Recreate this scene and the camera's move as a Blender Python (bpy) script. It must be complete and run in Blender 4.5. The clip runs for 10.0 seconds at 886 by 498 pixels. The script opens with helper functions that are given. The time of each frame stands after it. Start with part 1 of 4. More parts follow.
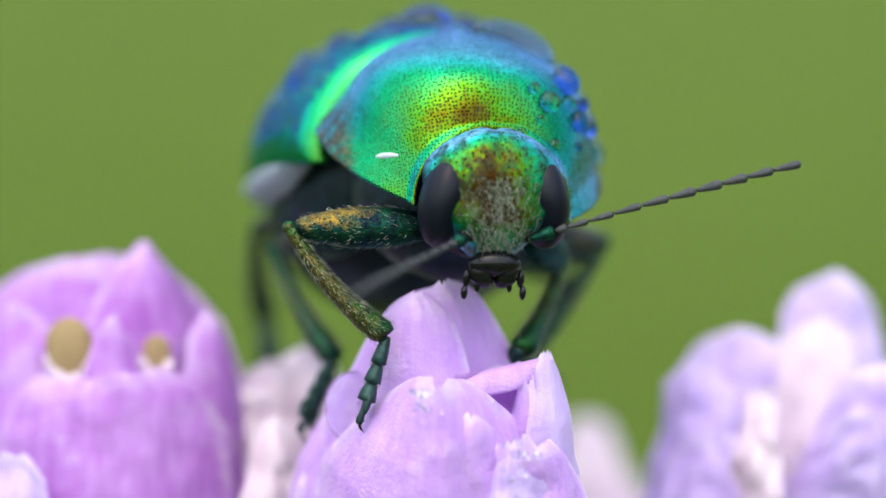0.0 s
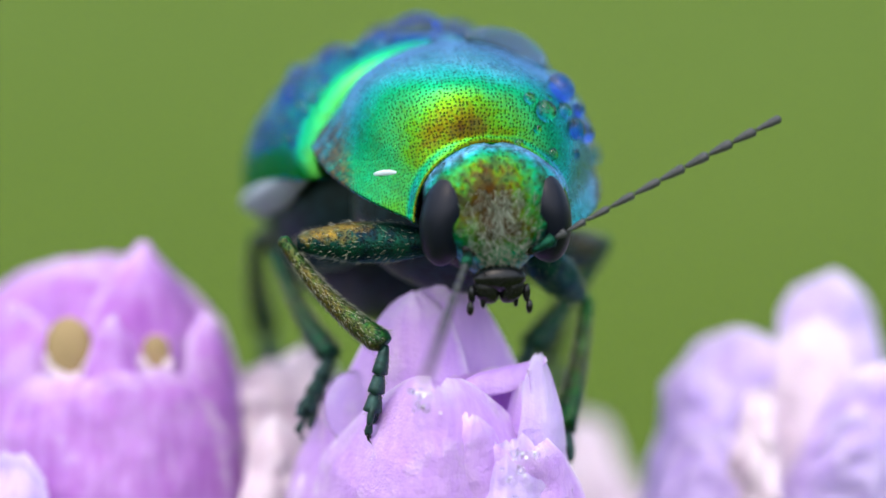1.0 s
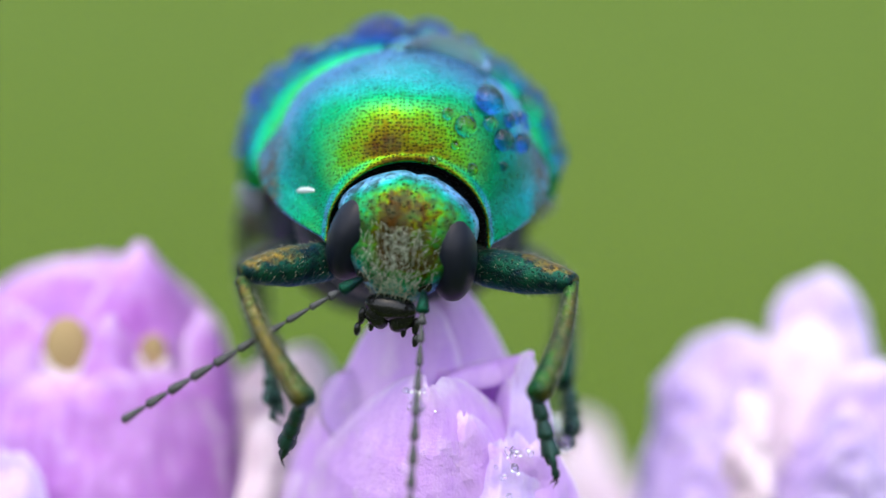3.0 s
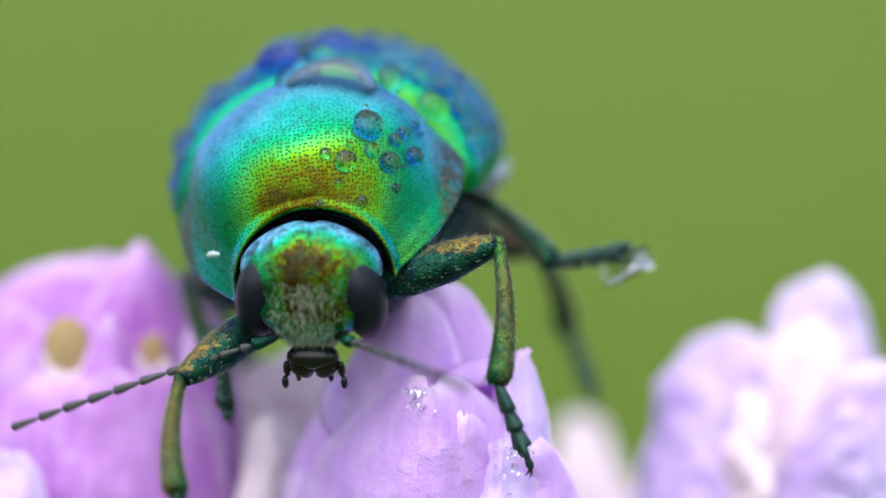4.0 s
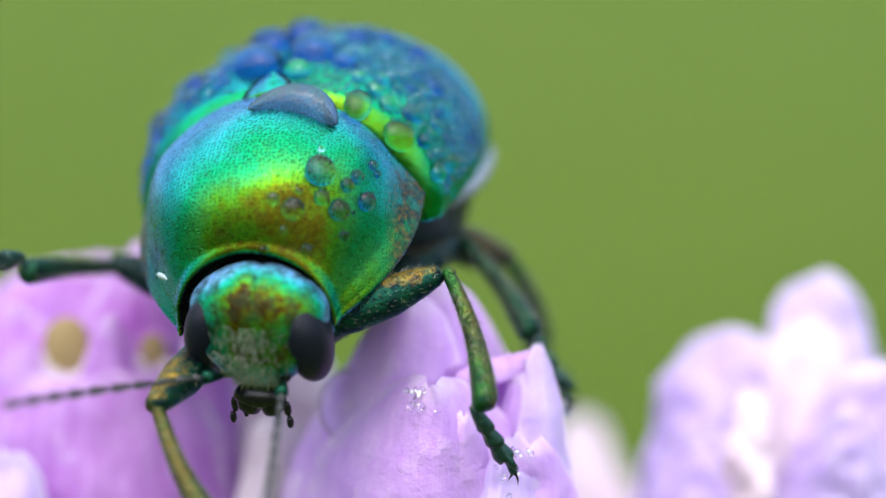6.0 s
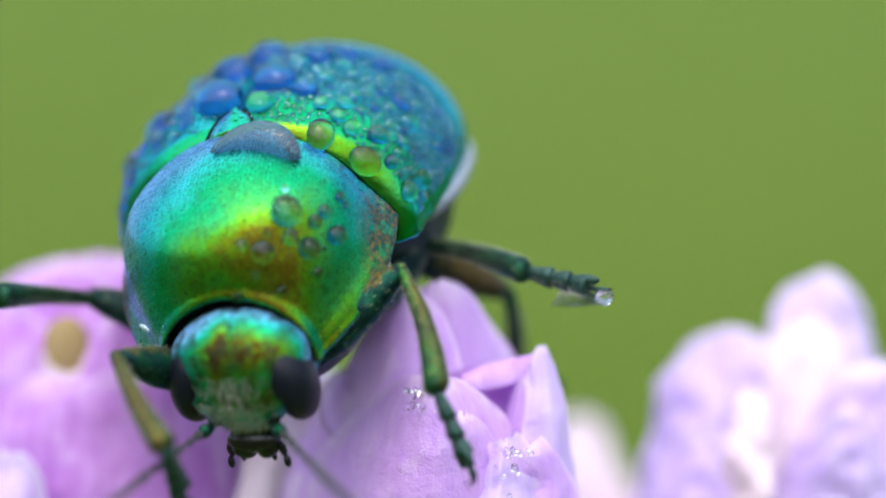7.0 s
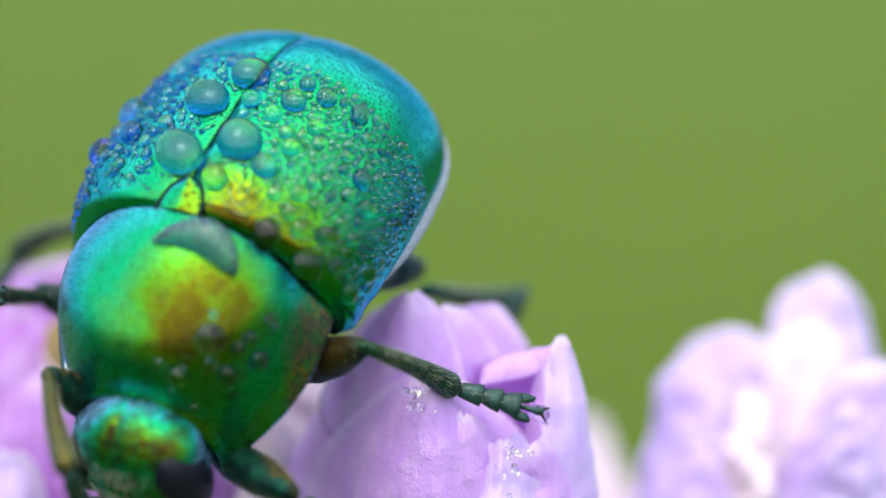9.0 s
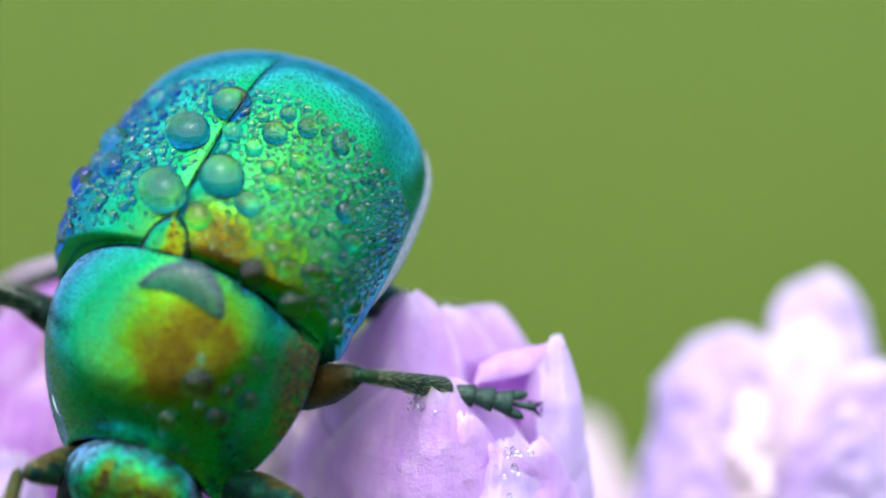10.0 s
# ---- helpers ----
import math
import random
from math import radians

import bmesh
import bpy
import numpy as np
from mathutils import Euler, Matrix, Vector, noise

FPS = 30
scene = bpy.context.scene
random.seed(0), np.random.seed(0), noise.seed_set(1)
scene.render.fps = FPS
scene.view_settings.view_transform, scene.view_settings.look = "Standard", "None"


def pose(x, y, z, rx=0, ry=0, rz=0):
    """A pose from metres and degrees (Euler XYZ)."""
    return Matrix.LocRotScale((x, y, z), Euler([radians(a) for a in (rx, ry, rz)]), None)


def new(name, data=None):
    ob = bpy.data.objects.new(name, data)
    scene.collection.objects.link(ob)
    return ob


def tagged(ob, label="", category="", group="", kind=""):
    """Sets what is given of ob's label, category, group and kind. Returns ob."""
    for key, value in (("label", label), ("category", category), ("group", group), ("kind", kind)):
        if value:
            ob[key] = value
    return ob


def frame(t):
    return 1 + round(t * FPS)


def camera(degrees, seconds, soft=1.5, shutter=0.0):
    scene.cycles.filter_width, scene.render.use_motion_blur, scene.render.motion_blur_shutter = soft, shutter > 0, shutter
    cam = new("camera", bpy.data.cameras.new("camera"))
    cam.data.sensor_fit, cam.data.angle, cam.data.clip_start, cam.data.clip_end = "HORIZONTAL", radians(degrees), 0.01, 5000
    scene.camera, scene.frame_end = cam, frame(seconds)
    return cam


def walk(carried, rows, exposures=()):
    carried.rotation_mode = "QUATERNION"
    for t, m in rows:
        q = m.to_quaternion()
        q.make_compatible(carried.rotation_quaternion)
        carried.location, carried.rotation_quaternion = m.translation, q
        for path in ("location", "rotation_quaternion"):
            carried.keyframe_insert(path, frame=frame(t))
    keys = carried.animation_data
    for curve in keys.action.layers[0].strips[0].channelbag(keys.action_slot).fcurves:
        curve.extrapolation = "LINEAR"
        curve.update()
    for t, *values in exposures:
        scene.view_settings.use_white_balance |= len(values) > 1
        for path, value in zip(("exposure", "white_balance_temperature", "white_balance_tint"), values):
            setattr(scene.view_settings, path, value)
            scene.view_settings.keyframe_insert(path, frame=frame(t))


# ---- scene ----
MM = 0.001
FOCUS = Vector((0, 0, 0.35))
# RIG: x to the right, y away along the view, z up in the view; rig() takes millimetres
RIG = Matrix.Translation(FOCUS) @ Euler((radians(-5), 0, 0)).to_matrix().to_4x4()


def rig(x, y, z, rx=0, ry=0, rz=0):
    return RIG @ pose(x * MM, y * MM, z * MM, rx, ry, rz)


# the macro lens, which is drawn back by about a millimetre early on
cam = camera(6.867, 10.0, soft=1.5, shutter=0.5)
cam.data.dof.use_dof = True
cam.data.dof.focus_distance = 98.65 * MM
cam.data.dof.aperture_fstop = 48
SLIDE = [(0, 0, 0), (0.5, 0, 0), (1, 0.02, -0.3), (1.5, 0.05, -0.7), (2, 0.08, -1.0), (2.2, 0.085, -1.05), (3.3, 0.09, -1.1), (10, 0.09, -1.1)]
walk(cam, [(t, rig(x, y - 100, 0, 90, 0, 0)) for t, x, y in SLIDE], exposures=((0, 0.92), (2, 0.94), (3.5, 1.06), (10, 1.07)))

# ---- light: bright, hazy sky with a broad veiled sun high overhead
world = bpy.data.worlds.new("sky")
scene.world = world
world.use_nodes = True
SUN_UP, SUN_TURN = 62, 195
sky = world.node_tree.nodes.new("ShaderNodeTexSky")
sky.sky_type, sky.sun_disc = "NISHITA", False
sky.sun_elevation, sky.sun_rotation = radians(SUN_UP), radians(SUN_TURN)
sky.air_density, sky.dust_density = 1.0, 4.0
backing = world.node_tree.nodes["Background"]
backing.inputs["Strength"].default_value = 0.15
world.node_tree.links.new(sky.outputs[0], backing.inputs["Color"])
lamp = bpy.data.lights.new("sun", "SUN")
lamp.energy, lamp.angle, lamp.color = 1.8, radians(140), (0.96, 0.99, 1.0)
sun = new("sun", lamp)
to_sun = Vector((math.sin(radians(SUN_TURN)) * math.cos(radians(SUN_UP)), math.cos(radians(SUN_TURN)) * math.cos(radians(SUN_UP)), math.sin(radians(SUN_UP))))
sun.matrix_world = to_sun.to_track_quat("Z", "Y").to_matrix().to_4x4()

# ---- tables of poses
BODY = [
    (0.0, 0.35, 0.26, 1.67, 2.91, 15.83, 7.12),
    (0.5, 0.35, 0.24, 1.77, 1.74, 17.01, 5.10),
    (1.0, 0.32, -0.30, 1.53, 4.31, 16.33, 4.64),
    (1.5, 0.24, -0.54, 1.32, 6.00, 15.20, 4.84),
    (2.0, 0.12, -0.79, 1.38, 6.65, 12.53, 5.31),
    (2.2, 0.01, -0.77, 1.46, 9.41, 9.85, 5.27),
    (3.3, -0.83, -0.88, 1.33, 8.18, -0.56, -1.41),
    (3.5, -1.22, -0.90, 1.20, 10.92, -3.07, -5.44),
    (4.0, -1.68, -1.24, 0.96, 16.45, -6.09, -12.96),
    (4.5, -2.00, -1.08, 0.85, 21.15, -11.21, -13.00),
    (5.0, -2.07, -1.19, 0.95, 20.70, -16.77, -10.00),
    (5.5, -1.89, -1.58, 1.07, 17.40, -18.27, -2.26),
    (5.7, -2.04, -1.70, 0.89, 25.36, -13.61, -5.94),
    (6.9, -2.49, -2.15, 0.22, 29.88, -13.07, -16.75),
    (7.0, -2.57, -2.22, 0.12, 32.57, -12.27, -17.81),
    (7.5, -2.82, -2.54, -0.20, 39.54, -14.45, -20.27),
    (8.0, -3.27, -2.81, -0.31, 47.79, -23.36, -18.20),
    (8.5, -3.42, -2.96, -0.46, 51.79, -25.31, -15.51),
    (9.0, -3.43, -2.96, -0.80, 59.18, -23.17, -14.64),
    (9.5, -3.39, -2.84, -0.99, 61.54, -20.48, -13.70),
    (10.0, -3.61, -2.84, -1.28, 64.43, -21.67, -14.72),
]
HEAD = [
    (0.0, -0.04, -1.59, -0.85, 11.26, -2.78, -6.18),
    (1.0, -0.01, -1.56, -0.88, 7.05, -5.75, -6.55),
    (1.5, -0.10, -1.46, -0.89, 8.08, -9.00, -6.81),
    (2.0, -0.12, -1.56, -1.05, -3.89, -11.45, -2.42),
    (3.5, 0.01, -1.64, -0.98, 18.24, -12.63, 6.73),
    (4.0, -0.01, -1.65, -0.99, 15.23, -5.80, 9.63),
    (4.5, 0.07, -1.66, -1.01, 9.85, -12.83, 14.42),
    (5.0, 0.07, -1.62, -0.97, 16.20, -7.46, 10.43),
    (5.5, 0.10, -1.62, -0.99, 10.96, -5.85, 8.15),
    (7.0, 0.11, -1.66, -0.97, 10.87, -4.46, 5.56),
    (7.5, 0.09, -1.78, -0.95, 9.57, -6.08, 8.01),
    (8.0, 0.18, -1.73, -0.95, 6.19, -10.46, 1.97),
    (8.5, 0.18, -1.77, -0.93, 6.74, -9.77, -1.87),
    (9.0, 0.09, -1.78, -0.76, -1.89, -3.26, -4.11),
    (9.5, 0.16, -1.77, -0.79, -5.44, -5.64, -2.92),
    (10.0, 0.11, -1.87, -0.75, -6.24, -2.45, -0.92),
]
LEGS = {
    'LF': [
        (0.0, (-2.56, -0.84, -1.64), (-1.15, -1.27, -2.92), (-1.40, -1.21, -4.24)),
        (0.5, (-2.46, -0.32, -1.73), (-1.12, -0.74, -3.09), (-1.38, -0.67, -4.41)),
        (1.0, (-2.50, -0.32, -1.58), (-1.23, -1.15, -2.82), (-1.36, -1.04, -4.16)),
        (1.5, (-2.49, -0.45, -1.65), (-1.20, -1.58, -2.56), (-1.32, -1.46, -3.90)),
        (2.0, (-2.48, -1.36, -0.97), (-1.47, -2.14, -2.46), (-1.30, -1.52, -3.65)),
        (3.5, (-2.06, -2.26, -1.85), (-1.32, -3.31, -3.31), (-1.70, -2.41, -4.25)),
        (4.0, (-1.92, -2.43, -1.76), (-2.00, -4.05, -2.83), (-2.17, -3.23, -3.89)),
        (4.5, (-1.52, -2.81, -1.38), (-0.98, -4.29, -2.55), (-1.30, -3.57, -3.64)),
        (5.0, (-1.22, -2.97, -1.55), (-0.41, -4.23, -2.81), (-0.74, -3.51, -3.91)),
        (5.5, (-1.13, -2.94, -1.88), (-0.24, -4.07, -3.19), (-0.41, -3.28, -4.28)),
        (7.0, (-1.23, -2.44, -0.09), (-0.29, -4.06, -0.64), (-0.56, -3.53, -1.85)),
        (7.5, (-0.95, -2.23, 0.20), (0.19, -3.75, -0.23), (0.05, -3.27, -1.48)),
        (8.0, (-0.67, -2.44, 0.21), (0.74, -3.80, 0.13), (0.72, -3.34, -1.15)),
        (8.5, (-0.69, -2.32, 0.26), (0.75, -3.64, 0.28), (0.75, -3.30, -1.03)),
        (9.0, (-1.12, -1.59, 0.30), (0.03, -3.12, 0.64), (-0.06, -3.15, -0.71)),
        (9.5, (-1.61, -0.82, -0.36), (-1.28, -2.75, -0.27), (-1.55, -2.94, -1.58)),
        (10.0, (-1.09, -2.42, 0.18), (-0.32, -4.12, 0.76), (-0.40, -4.27, -0.57)),
    ],
    'RF': [
        (0.0, (1.70, 0.45, -1.73), (0.87, -0.84, -2.91), (0.64, 0.33, -3.54)),
        (0.5, (1.67, 0.49, -1.88), (0.77, -0.77, -3.06), (0.55, 0.43, -3.65)),
        (1.0, (2.02, 0.32, -2.17), (1.69, -0.27, -3.29), (1.59, -0.48, -3.91)),
        (1.5, (2.08, 0.42, -2.18), (1.69, -0.20, -3.42), (1.62, -0.44, -3.97)),
        (2.0, (1.83, -2.23, -2.08), (1.02, -3.02, -3.67), (1.53, -2.10, -4.54)),
        (3.5, (2.41, -1.68, -1.18), (2.00, -3.05, -2.50), (2.30, -3.27, -3.80)),
        (4.0, (2.47, -1.16, -1.07), (2.19, -2.15, -2.72), (2.39, -2.19, -4.05)),
        (4.5, (2.46, -0.64, -1.24), (3.34, -2.22, -1.97), (3.18, -1.46, -3.08)),
        (5.0, (2.46, -0.62, -1.58), (2.57, -1.76, -3.16), (2.75, -1.15, -4.34)),
        (5.5, (2.46, -0.57, -1.34), (2.79, -1.65, -2.93), (3.02, -1.02, -4.11)),
        (7.0, (2.12, -0.32, -0.64), (2.67, -1.88, -1.68), (2.98, -2.41, -2.87)),
        (7.5, (0.78, 0.44, -1.92), (0.00, 1.57, -3.32), (-0.65, 2.29, -4.25)),
        (8.0, (2.38, -1.02, -2.19), (2.25, -2.86, -1.58), (1.76, -2.77, -2.82)),
        (8.5, (2.49, -2.18, -1.36), (2.61, -4.05, -0.82), (1.90, -4.12, -1.97)),
        (9.0, (2.63, -1.95, -0.83), (2.72, -3.76, -0.07), (2.13, -3.96, -1.28)),
        (9.5, (2.64, -1.83, -0.64), (2.74, -3.62, 0.14), (2.16, -3.85, -1.06)),
        (10.0, (2.65, -1.43, -0.67), (2.87, -3.20, 0.14), (2.39, -3.50, -1.09)),
    ],
    'RM': [
        (0.0, (2.64, 1.68, -1.35), (1.60, 1.23, -2.94), (1.08, 0.24, -3.70)),
        (0.5, (2.64, 1.70, -1.46), (1.60, 1.59, -3.10), (1.07, 0.61, -3.88)),
        (1.0, (2.66, 1.70, -1.42), (1.50, 1.18, -2.90), (1.03, 0.15, -3.64)),
        (1.5, (2.79, 1.33, -1.06), (3.80, -0.28, -1.46), (4.48, -1.45, -1.50)),
        (2.0, (2.38, 1.65, -2.23), (2.17, 0.15, -3.47), (1.90, -0.97, -4.17)),
        (3.5, (2.28, 1.87, -1.54), (2.59, 0.50, -2.90), (3.17, -0.59, -3.43)),
        (4.0, (1.67, 2.12, -1.11), (2.82, 0.83, -2.02), (4.15, 1.02, -2.14)),
        (4.5, (1.55, 2.15, -1.40), (3.05, 0.92, -1.61), (4.32, 1.14, -2.01)),
        (5.0, (1.81, 2.07, -1.95), (2.75, 0.56, -2.75), (3.25, 0.34, -3.98)),
        (5.5, (1.77, 2.11, -1.71), (2.90, 0.75, -2.53), (3.52, 0.59, -3.72)),
        (6.8, (1.58, 3.00, -2.35), (2.54, 1.99, -3.22), (2.98, 1.32, -4.20)),
        (7.0, (1.50, 2.08, -1.62), (3.22, 1.17, -1.82), (4.48, 0.84, -2.19)),
        (7.5, (2.49, -0.08, -0.44), (2.48, 0.08, -2.38), (3.41, -0.10, -3.34)),
        (8.0, (2.61, 0.17, -0.57), (3.12, 0.57, -2.40), (4.24, 0.71, -3.14)),
        (8.5, (2.59, 0.29, -0.51), (3.18, 0.92, -2.26), (4.44, 1.10, -2.70)),
        (9.0, (2.54, 0.30, -0.38), (3.14, 0.99, -2.11), (4.37, 1.22, -2.62)),
        (9.5, (2.54, 0.32, -0.34), (3.15, 1.00, -2.06), (4.46, 1.10, -2.40)),
        (10.0, (2.56, 0.44, -0.43), (3.08, 1.29, -2.10), (4.33, 1.57, -2.54)),
    ],
    'LM': [
        (0.0, (-1.92, 2.26, -1.99), (-1.19, 1.10, -3.38), (-1.74, 0.56, -4.50)),
        (0.5, (-1.92, 2.26, -2.02), (-1.36, 0.99, -3.39), (-1.91, 0.52, -4.53)),
        (1.0, (-1.88, 2.35, -1.89), (-1.36, 0.97, -3.16), (-1.94, 0.46, -4.28)),
        (1.5, (-1.76, 2.33, -1.96), (-1.36, 0.74, -3.05), (-1.95, 0.11, -4.08)),
        (2.0, (-1.74, 2.24, -2.13), (-1.24, 0.59, -3.04), (-1.72, -0.01, -4.15)),
        (3.5, (-2.35, 1.81, -1.76), (-1.84, 0.18, -2.70), (-1.59, -1.02, -3.28)),
        (4.0, (-2.40, 1.78, -1.50), (-1.83, 0.12, -2.35), (-1.72, -1.13, -2.85)),
        (4.5, (-2.44, 1.62, -1.57), (-2.02, -0.12, -2.34), (-1.68, -1.36, -2.78)),
        (5.0, (-2.55, 1.48, -1.56), (-2.06, -0.25, -2.35), (-1.71, -1.47, -2.79)),
        (5.5, (-2.63, 1.35, -1.54), (-3.46, -0.39, -1.31), (-3.85, -1.68, -1.17)),
        (7.0, (-2.68, 0.76, -0.96), (-3.39, -0.69, 0.14), (-3.75, -1.69, 0.98)),
        (7.5, (-2.53, 1.14, -1.13), (-3.12, -0.28, 0.06), (-3.02, -0.79, 1.32)),
        (8.0, (-2.79, 0.71, -1.54), (-3.20, -0.50, -0.07), (-2.09, -0.62, 0.70)),
        (8.5, (-2.77, 0.68, -1.67), (-3.23, -0.60, -0.27), (-2.12, -0.67, 0.48)),
        (10.0, (-2.36, 0.48, -0.91), (-2.99, -0.25, 0.79), (-1.83, -0.56, 1.40)),
    ],
    'LH': [
        (0.0, (-1.72, 4.01, -1.74), (-1.12, 5.34, -3.04), (-1.23, 4.24, -3.81)),
        (2.0, (-1.73, 3.96, -1.81), (-1.18, 5.20, -3.20), (-1.29, 4.05, -3.90)),
        (3.5, (-2.35, 3.55, -1.49), (-2.20, 4.77, -3.01), (-1.94, 3.58, -3.59)),
        (5.5, (-2.73, 3.03, -2.00), (-3.19, 3.96, -3.65), (-2.54, 2.86, -4.07)),
        (7.5, (-2.87, 2.73, -1.85), (-4.43, 3.04, -2.99), (-4.30, 1.71, -2.94)),
        (10.0, (-2.99, 1.74, -2.22), (-4.47, 1.43, -3.44), (-4.58, 0.38, -2.60)),
    ],
    'RH': [
        (0.0, (2.61, 3.36, -1.86), (2.63, 4.85, -3.11), (2.87, 3.65, -3.67)),
        (2.0, (2.61, 3.25, -2.06), (2.94, 4.54, -3.48), (3.05, 3.35, -4.10)),
        (3.5, (2.29, 3.36, -2.38), (2.30, 4.56, -3.92), (2.55, 3.73, -4.96)),
        (5.5, (2.17, 3.32, -2.60), (2.16, 4.30, -4.30), (2.79, 3.26, -4.89)),
        (7.0, (2.21, 2.83, -3.04), (1.53, 3.35, -4.79), (2.66, 2.66, -4.51)),
        (8.0, (1.45, 3.12, -3.18), (1.87, 4.47, -4.53), (2.04, 3.17, -4.21)),
        (10.0, (1.59, 2.93, -3.27), (2.22, 3.81, -4.89), (2.23, 2.69, -4.14)),
    ],
}
ANTENNAE = {
    'L': [
        (0.0, (-0.58, -0.82, 0.01)),
        (0.5, (-0.51, -0.85, -0.11)),
        (1.0, (-0.32, -0.92, -0.23)),
        (1.5, (-0.39, -0.91, -0.10)),
        (1.8, (-0.84, -0.41, -0.35)),
        (2.0, (-0.95, -0.30, -0.05)),
        (3.5, (-0.59, -0.52, -0.62)),
        (4.0, (-0.94, -0.29, -0.18)),
        (4.5, (-0.72, -0.69, 0.08)),
        (5.0, (-0.05, -1.00, 0.03)),
        (5.5, (-0.62, -0.68, 0.40)),
        (7.0, (-0.08, -0.88, 0.46)),
        (7.5, (-0.42, -0.70, 0.58)),
        (8.0, (-0.02, -0.70, 0.71)),
        (8.5, (0.02, -0.61, 0.79)),
        (9.0, (-0.04, -0.69, 0.72)),
        (10.0, (-0.12, -0.66, 0.74)),
    ],
    'R': [
        (0.0, (0.93, -0.12, 0.35)),
        (0.3, (0.96, -0.17, 0.21)),
        (0.6, (0.64, -0.76, -0.13)),
        (0.8, (0.84, -0.55, 0.04)),
        (1.0, (0.87, -0.06, 0.49)),
        (1.2, (0.83, -0.55, -0.06)),
        (1.5, (0.11, -0.79, -0.61)),
        (1.8, (0.67, -0.74, 0.03)),
        (2.0, (0.15, -0.66, -0.73)),
        (3.5, (0.28, -0.94, -0.21)),
        (4.0, (0.58, -0.75, 0.32)),
        (4.5, (0.43, -0.90, 0.05)),
        (5.0, (0.52, -0.82, 0.22)),
        (5.5, (0.14, -0.98, 0.14)),
        (7.0, (0.60, -0.75, 0.29)),
        (7.5, (0.72, -0.61, 0.32)),
        (8.0, (0.95, -0.27, 0.18)),
        (10.0, (0.90, -0.28, 0.33)),
    ],
}

# ---- materials
class Mat:
    """A node material with a Principled shader and short ways to add nodes."""

    def __init__(self, name):
        self.m = bpy.data.materials.new(name)
        self.m.use_nodes = True
        self.t = self.m.node_tree
        self.b = self.t.nodes["Principled BSDF"]
        co = self.t.nodes.new("ShaderNodeTexCoord")
        self.p = self.t.nodes.new("ShaderNodeVectorMath")
        self.p.operation = "SCALE"
        self.p.inputs["Scale"].default_value = 1 / MM
        self.t.links.new(co.outputs["Object"], self.p.inputs[0])
        self.p = self.p.outputs[0]

    def put(self, key, value):
        if isinstance(value, bpy.types.NodeSocket):
            self.t.links.new(value, self.b.inputs[key])
        else:
            self.b.inputs[key].default_value = value

    def node(self, kind, ins=(), out=0, **props):
        n = self.t.nodes.new(kind)
        for k, v in props.items():
            setattr(n, k, v)
        for k, v in dict(ins).items():
            if isinstance(v, bpy.types.NodeSocket):
                self.t.links.new(v, n.inputs[k])
            else:
                n.inputs[k].default_value = v
        return n.outputs[out]

    def noise(self, scale, detail=3.0, rough=0.55, vector=None):
        return self.node("ShaderNodeTexNoise", {"Vector": vector or self.p, "Scale": scale, "Detail": detail, "Roughness": rough})

    def math(self, op, a, b=0.0, clamp=False):
        return self.node("ShaderNodeMath", {0: a, 1: b}, operation=op, use_clamp=clamp)

    def ramp(self, fac, stops):
        n = self.t.nodes.new("ShaderNodeValToRGB")
        els = n.color_ramp.elements
        for i, (at, col) in enumerate(stops):
            e = els[i] if i < 2 else els.new(at)
            e.position, e.color = at, (*col, 1)
        self.t.links.new(fac, n.inputs[0])
        return n.outputs[0]

    def remap(self, v, a, b, c=0.0, d=1.0):
        return self.node("ShaderNodeMapRange", {0: v, 1: a, 2: b, 3: c, 4: d})

    def mix(self, fac, a, b, kind="MIX"):
        n = self.t.nodes.new("ShaderNodeMix")
        n.data_type, n.blend_type = "RGBA", kind
        for k, v in ((0, fac), (6, a), (7, b)):
            if isinstance(v, bpy.types.NodeSocket):
                self.t.links.new(v, n.inputs[k])
            else:
                n.inputs[k].default_value = v if k == 0 else (*v, 1)
        return n.outputs[2]

    def far(self, centre, stretch):
        """Distance in mm from a place, with each axis stretched."""
        d = self.node("ShaderNodeVectorMath", {0: self.p, 1: centre}, operation="SUBTRACT")
        d = self.node("ShaderNodeVectorMath", {0: d, 1: stretch}, operation="MULTIPLY")
        return self.node("ShaderNodeVectorMath", {0: d}, out=1, operation="LENGTH")

    def bump(self, height, strength, distance):
        self.put("Normal", self.node("ShaderNodeBump", {"Height": height, "Strength": strength, "Distance": distance * MM}))


# copper and gold darkened for a dim reflection, aqua and azure lightened for sky
DIM_COPPER, GOLD, LEAF, JADE, AQUA, SKY_AZURE = (0.042, 0.019, 0.004), (0.088, 0.088, 0.003), (0.055, 0.23, 0.01), (0.005, 0.32, 0.12), (0.035, 0.46, 0.47), (0.3, 0.58, 0.88)
STEPS = ((-0.03, 0.05), (0.035, 0.12), (0.11, 0.3), (0.32, 0.52), (0.5, 0.8))


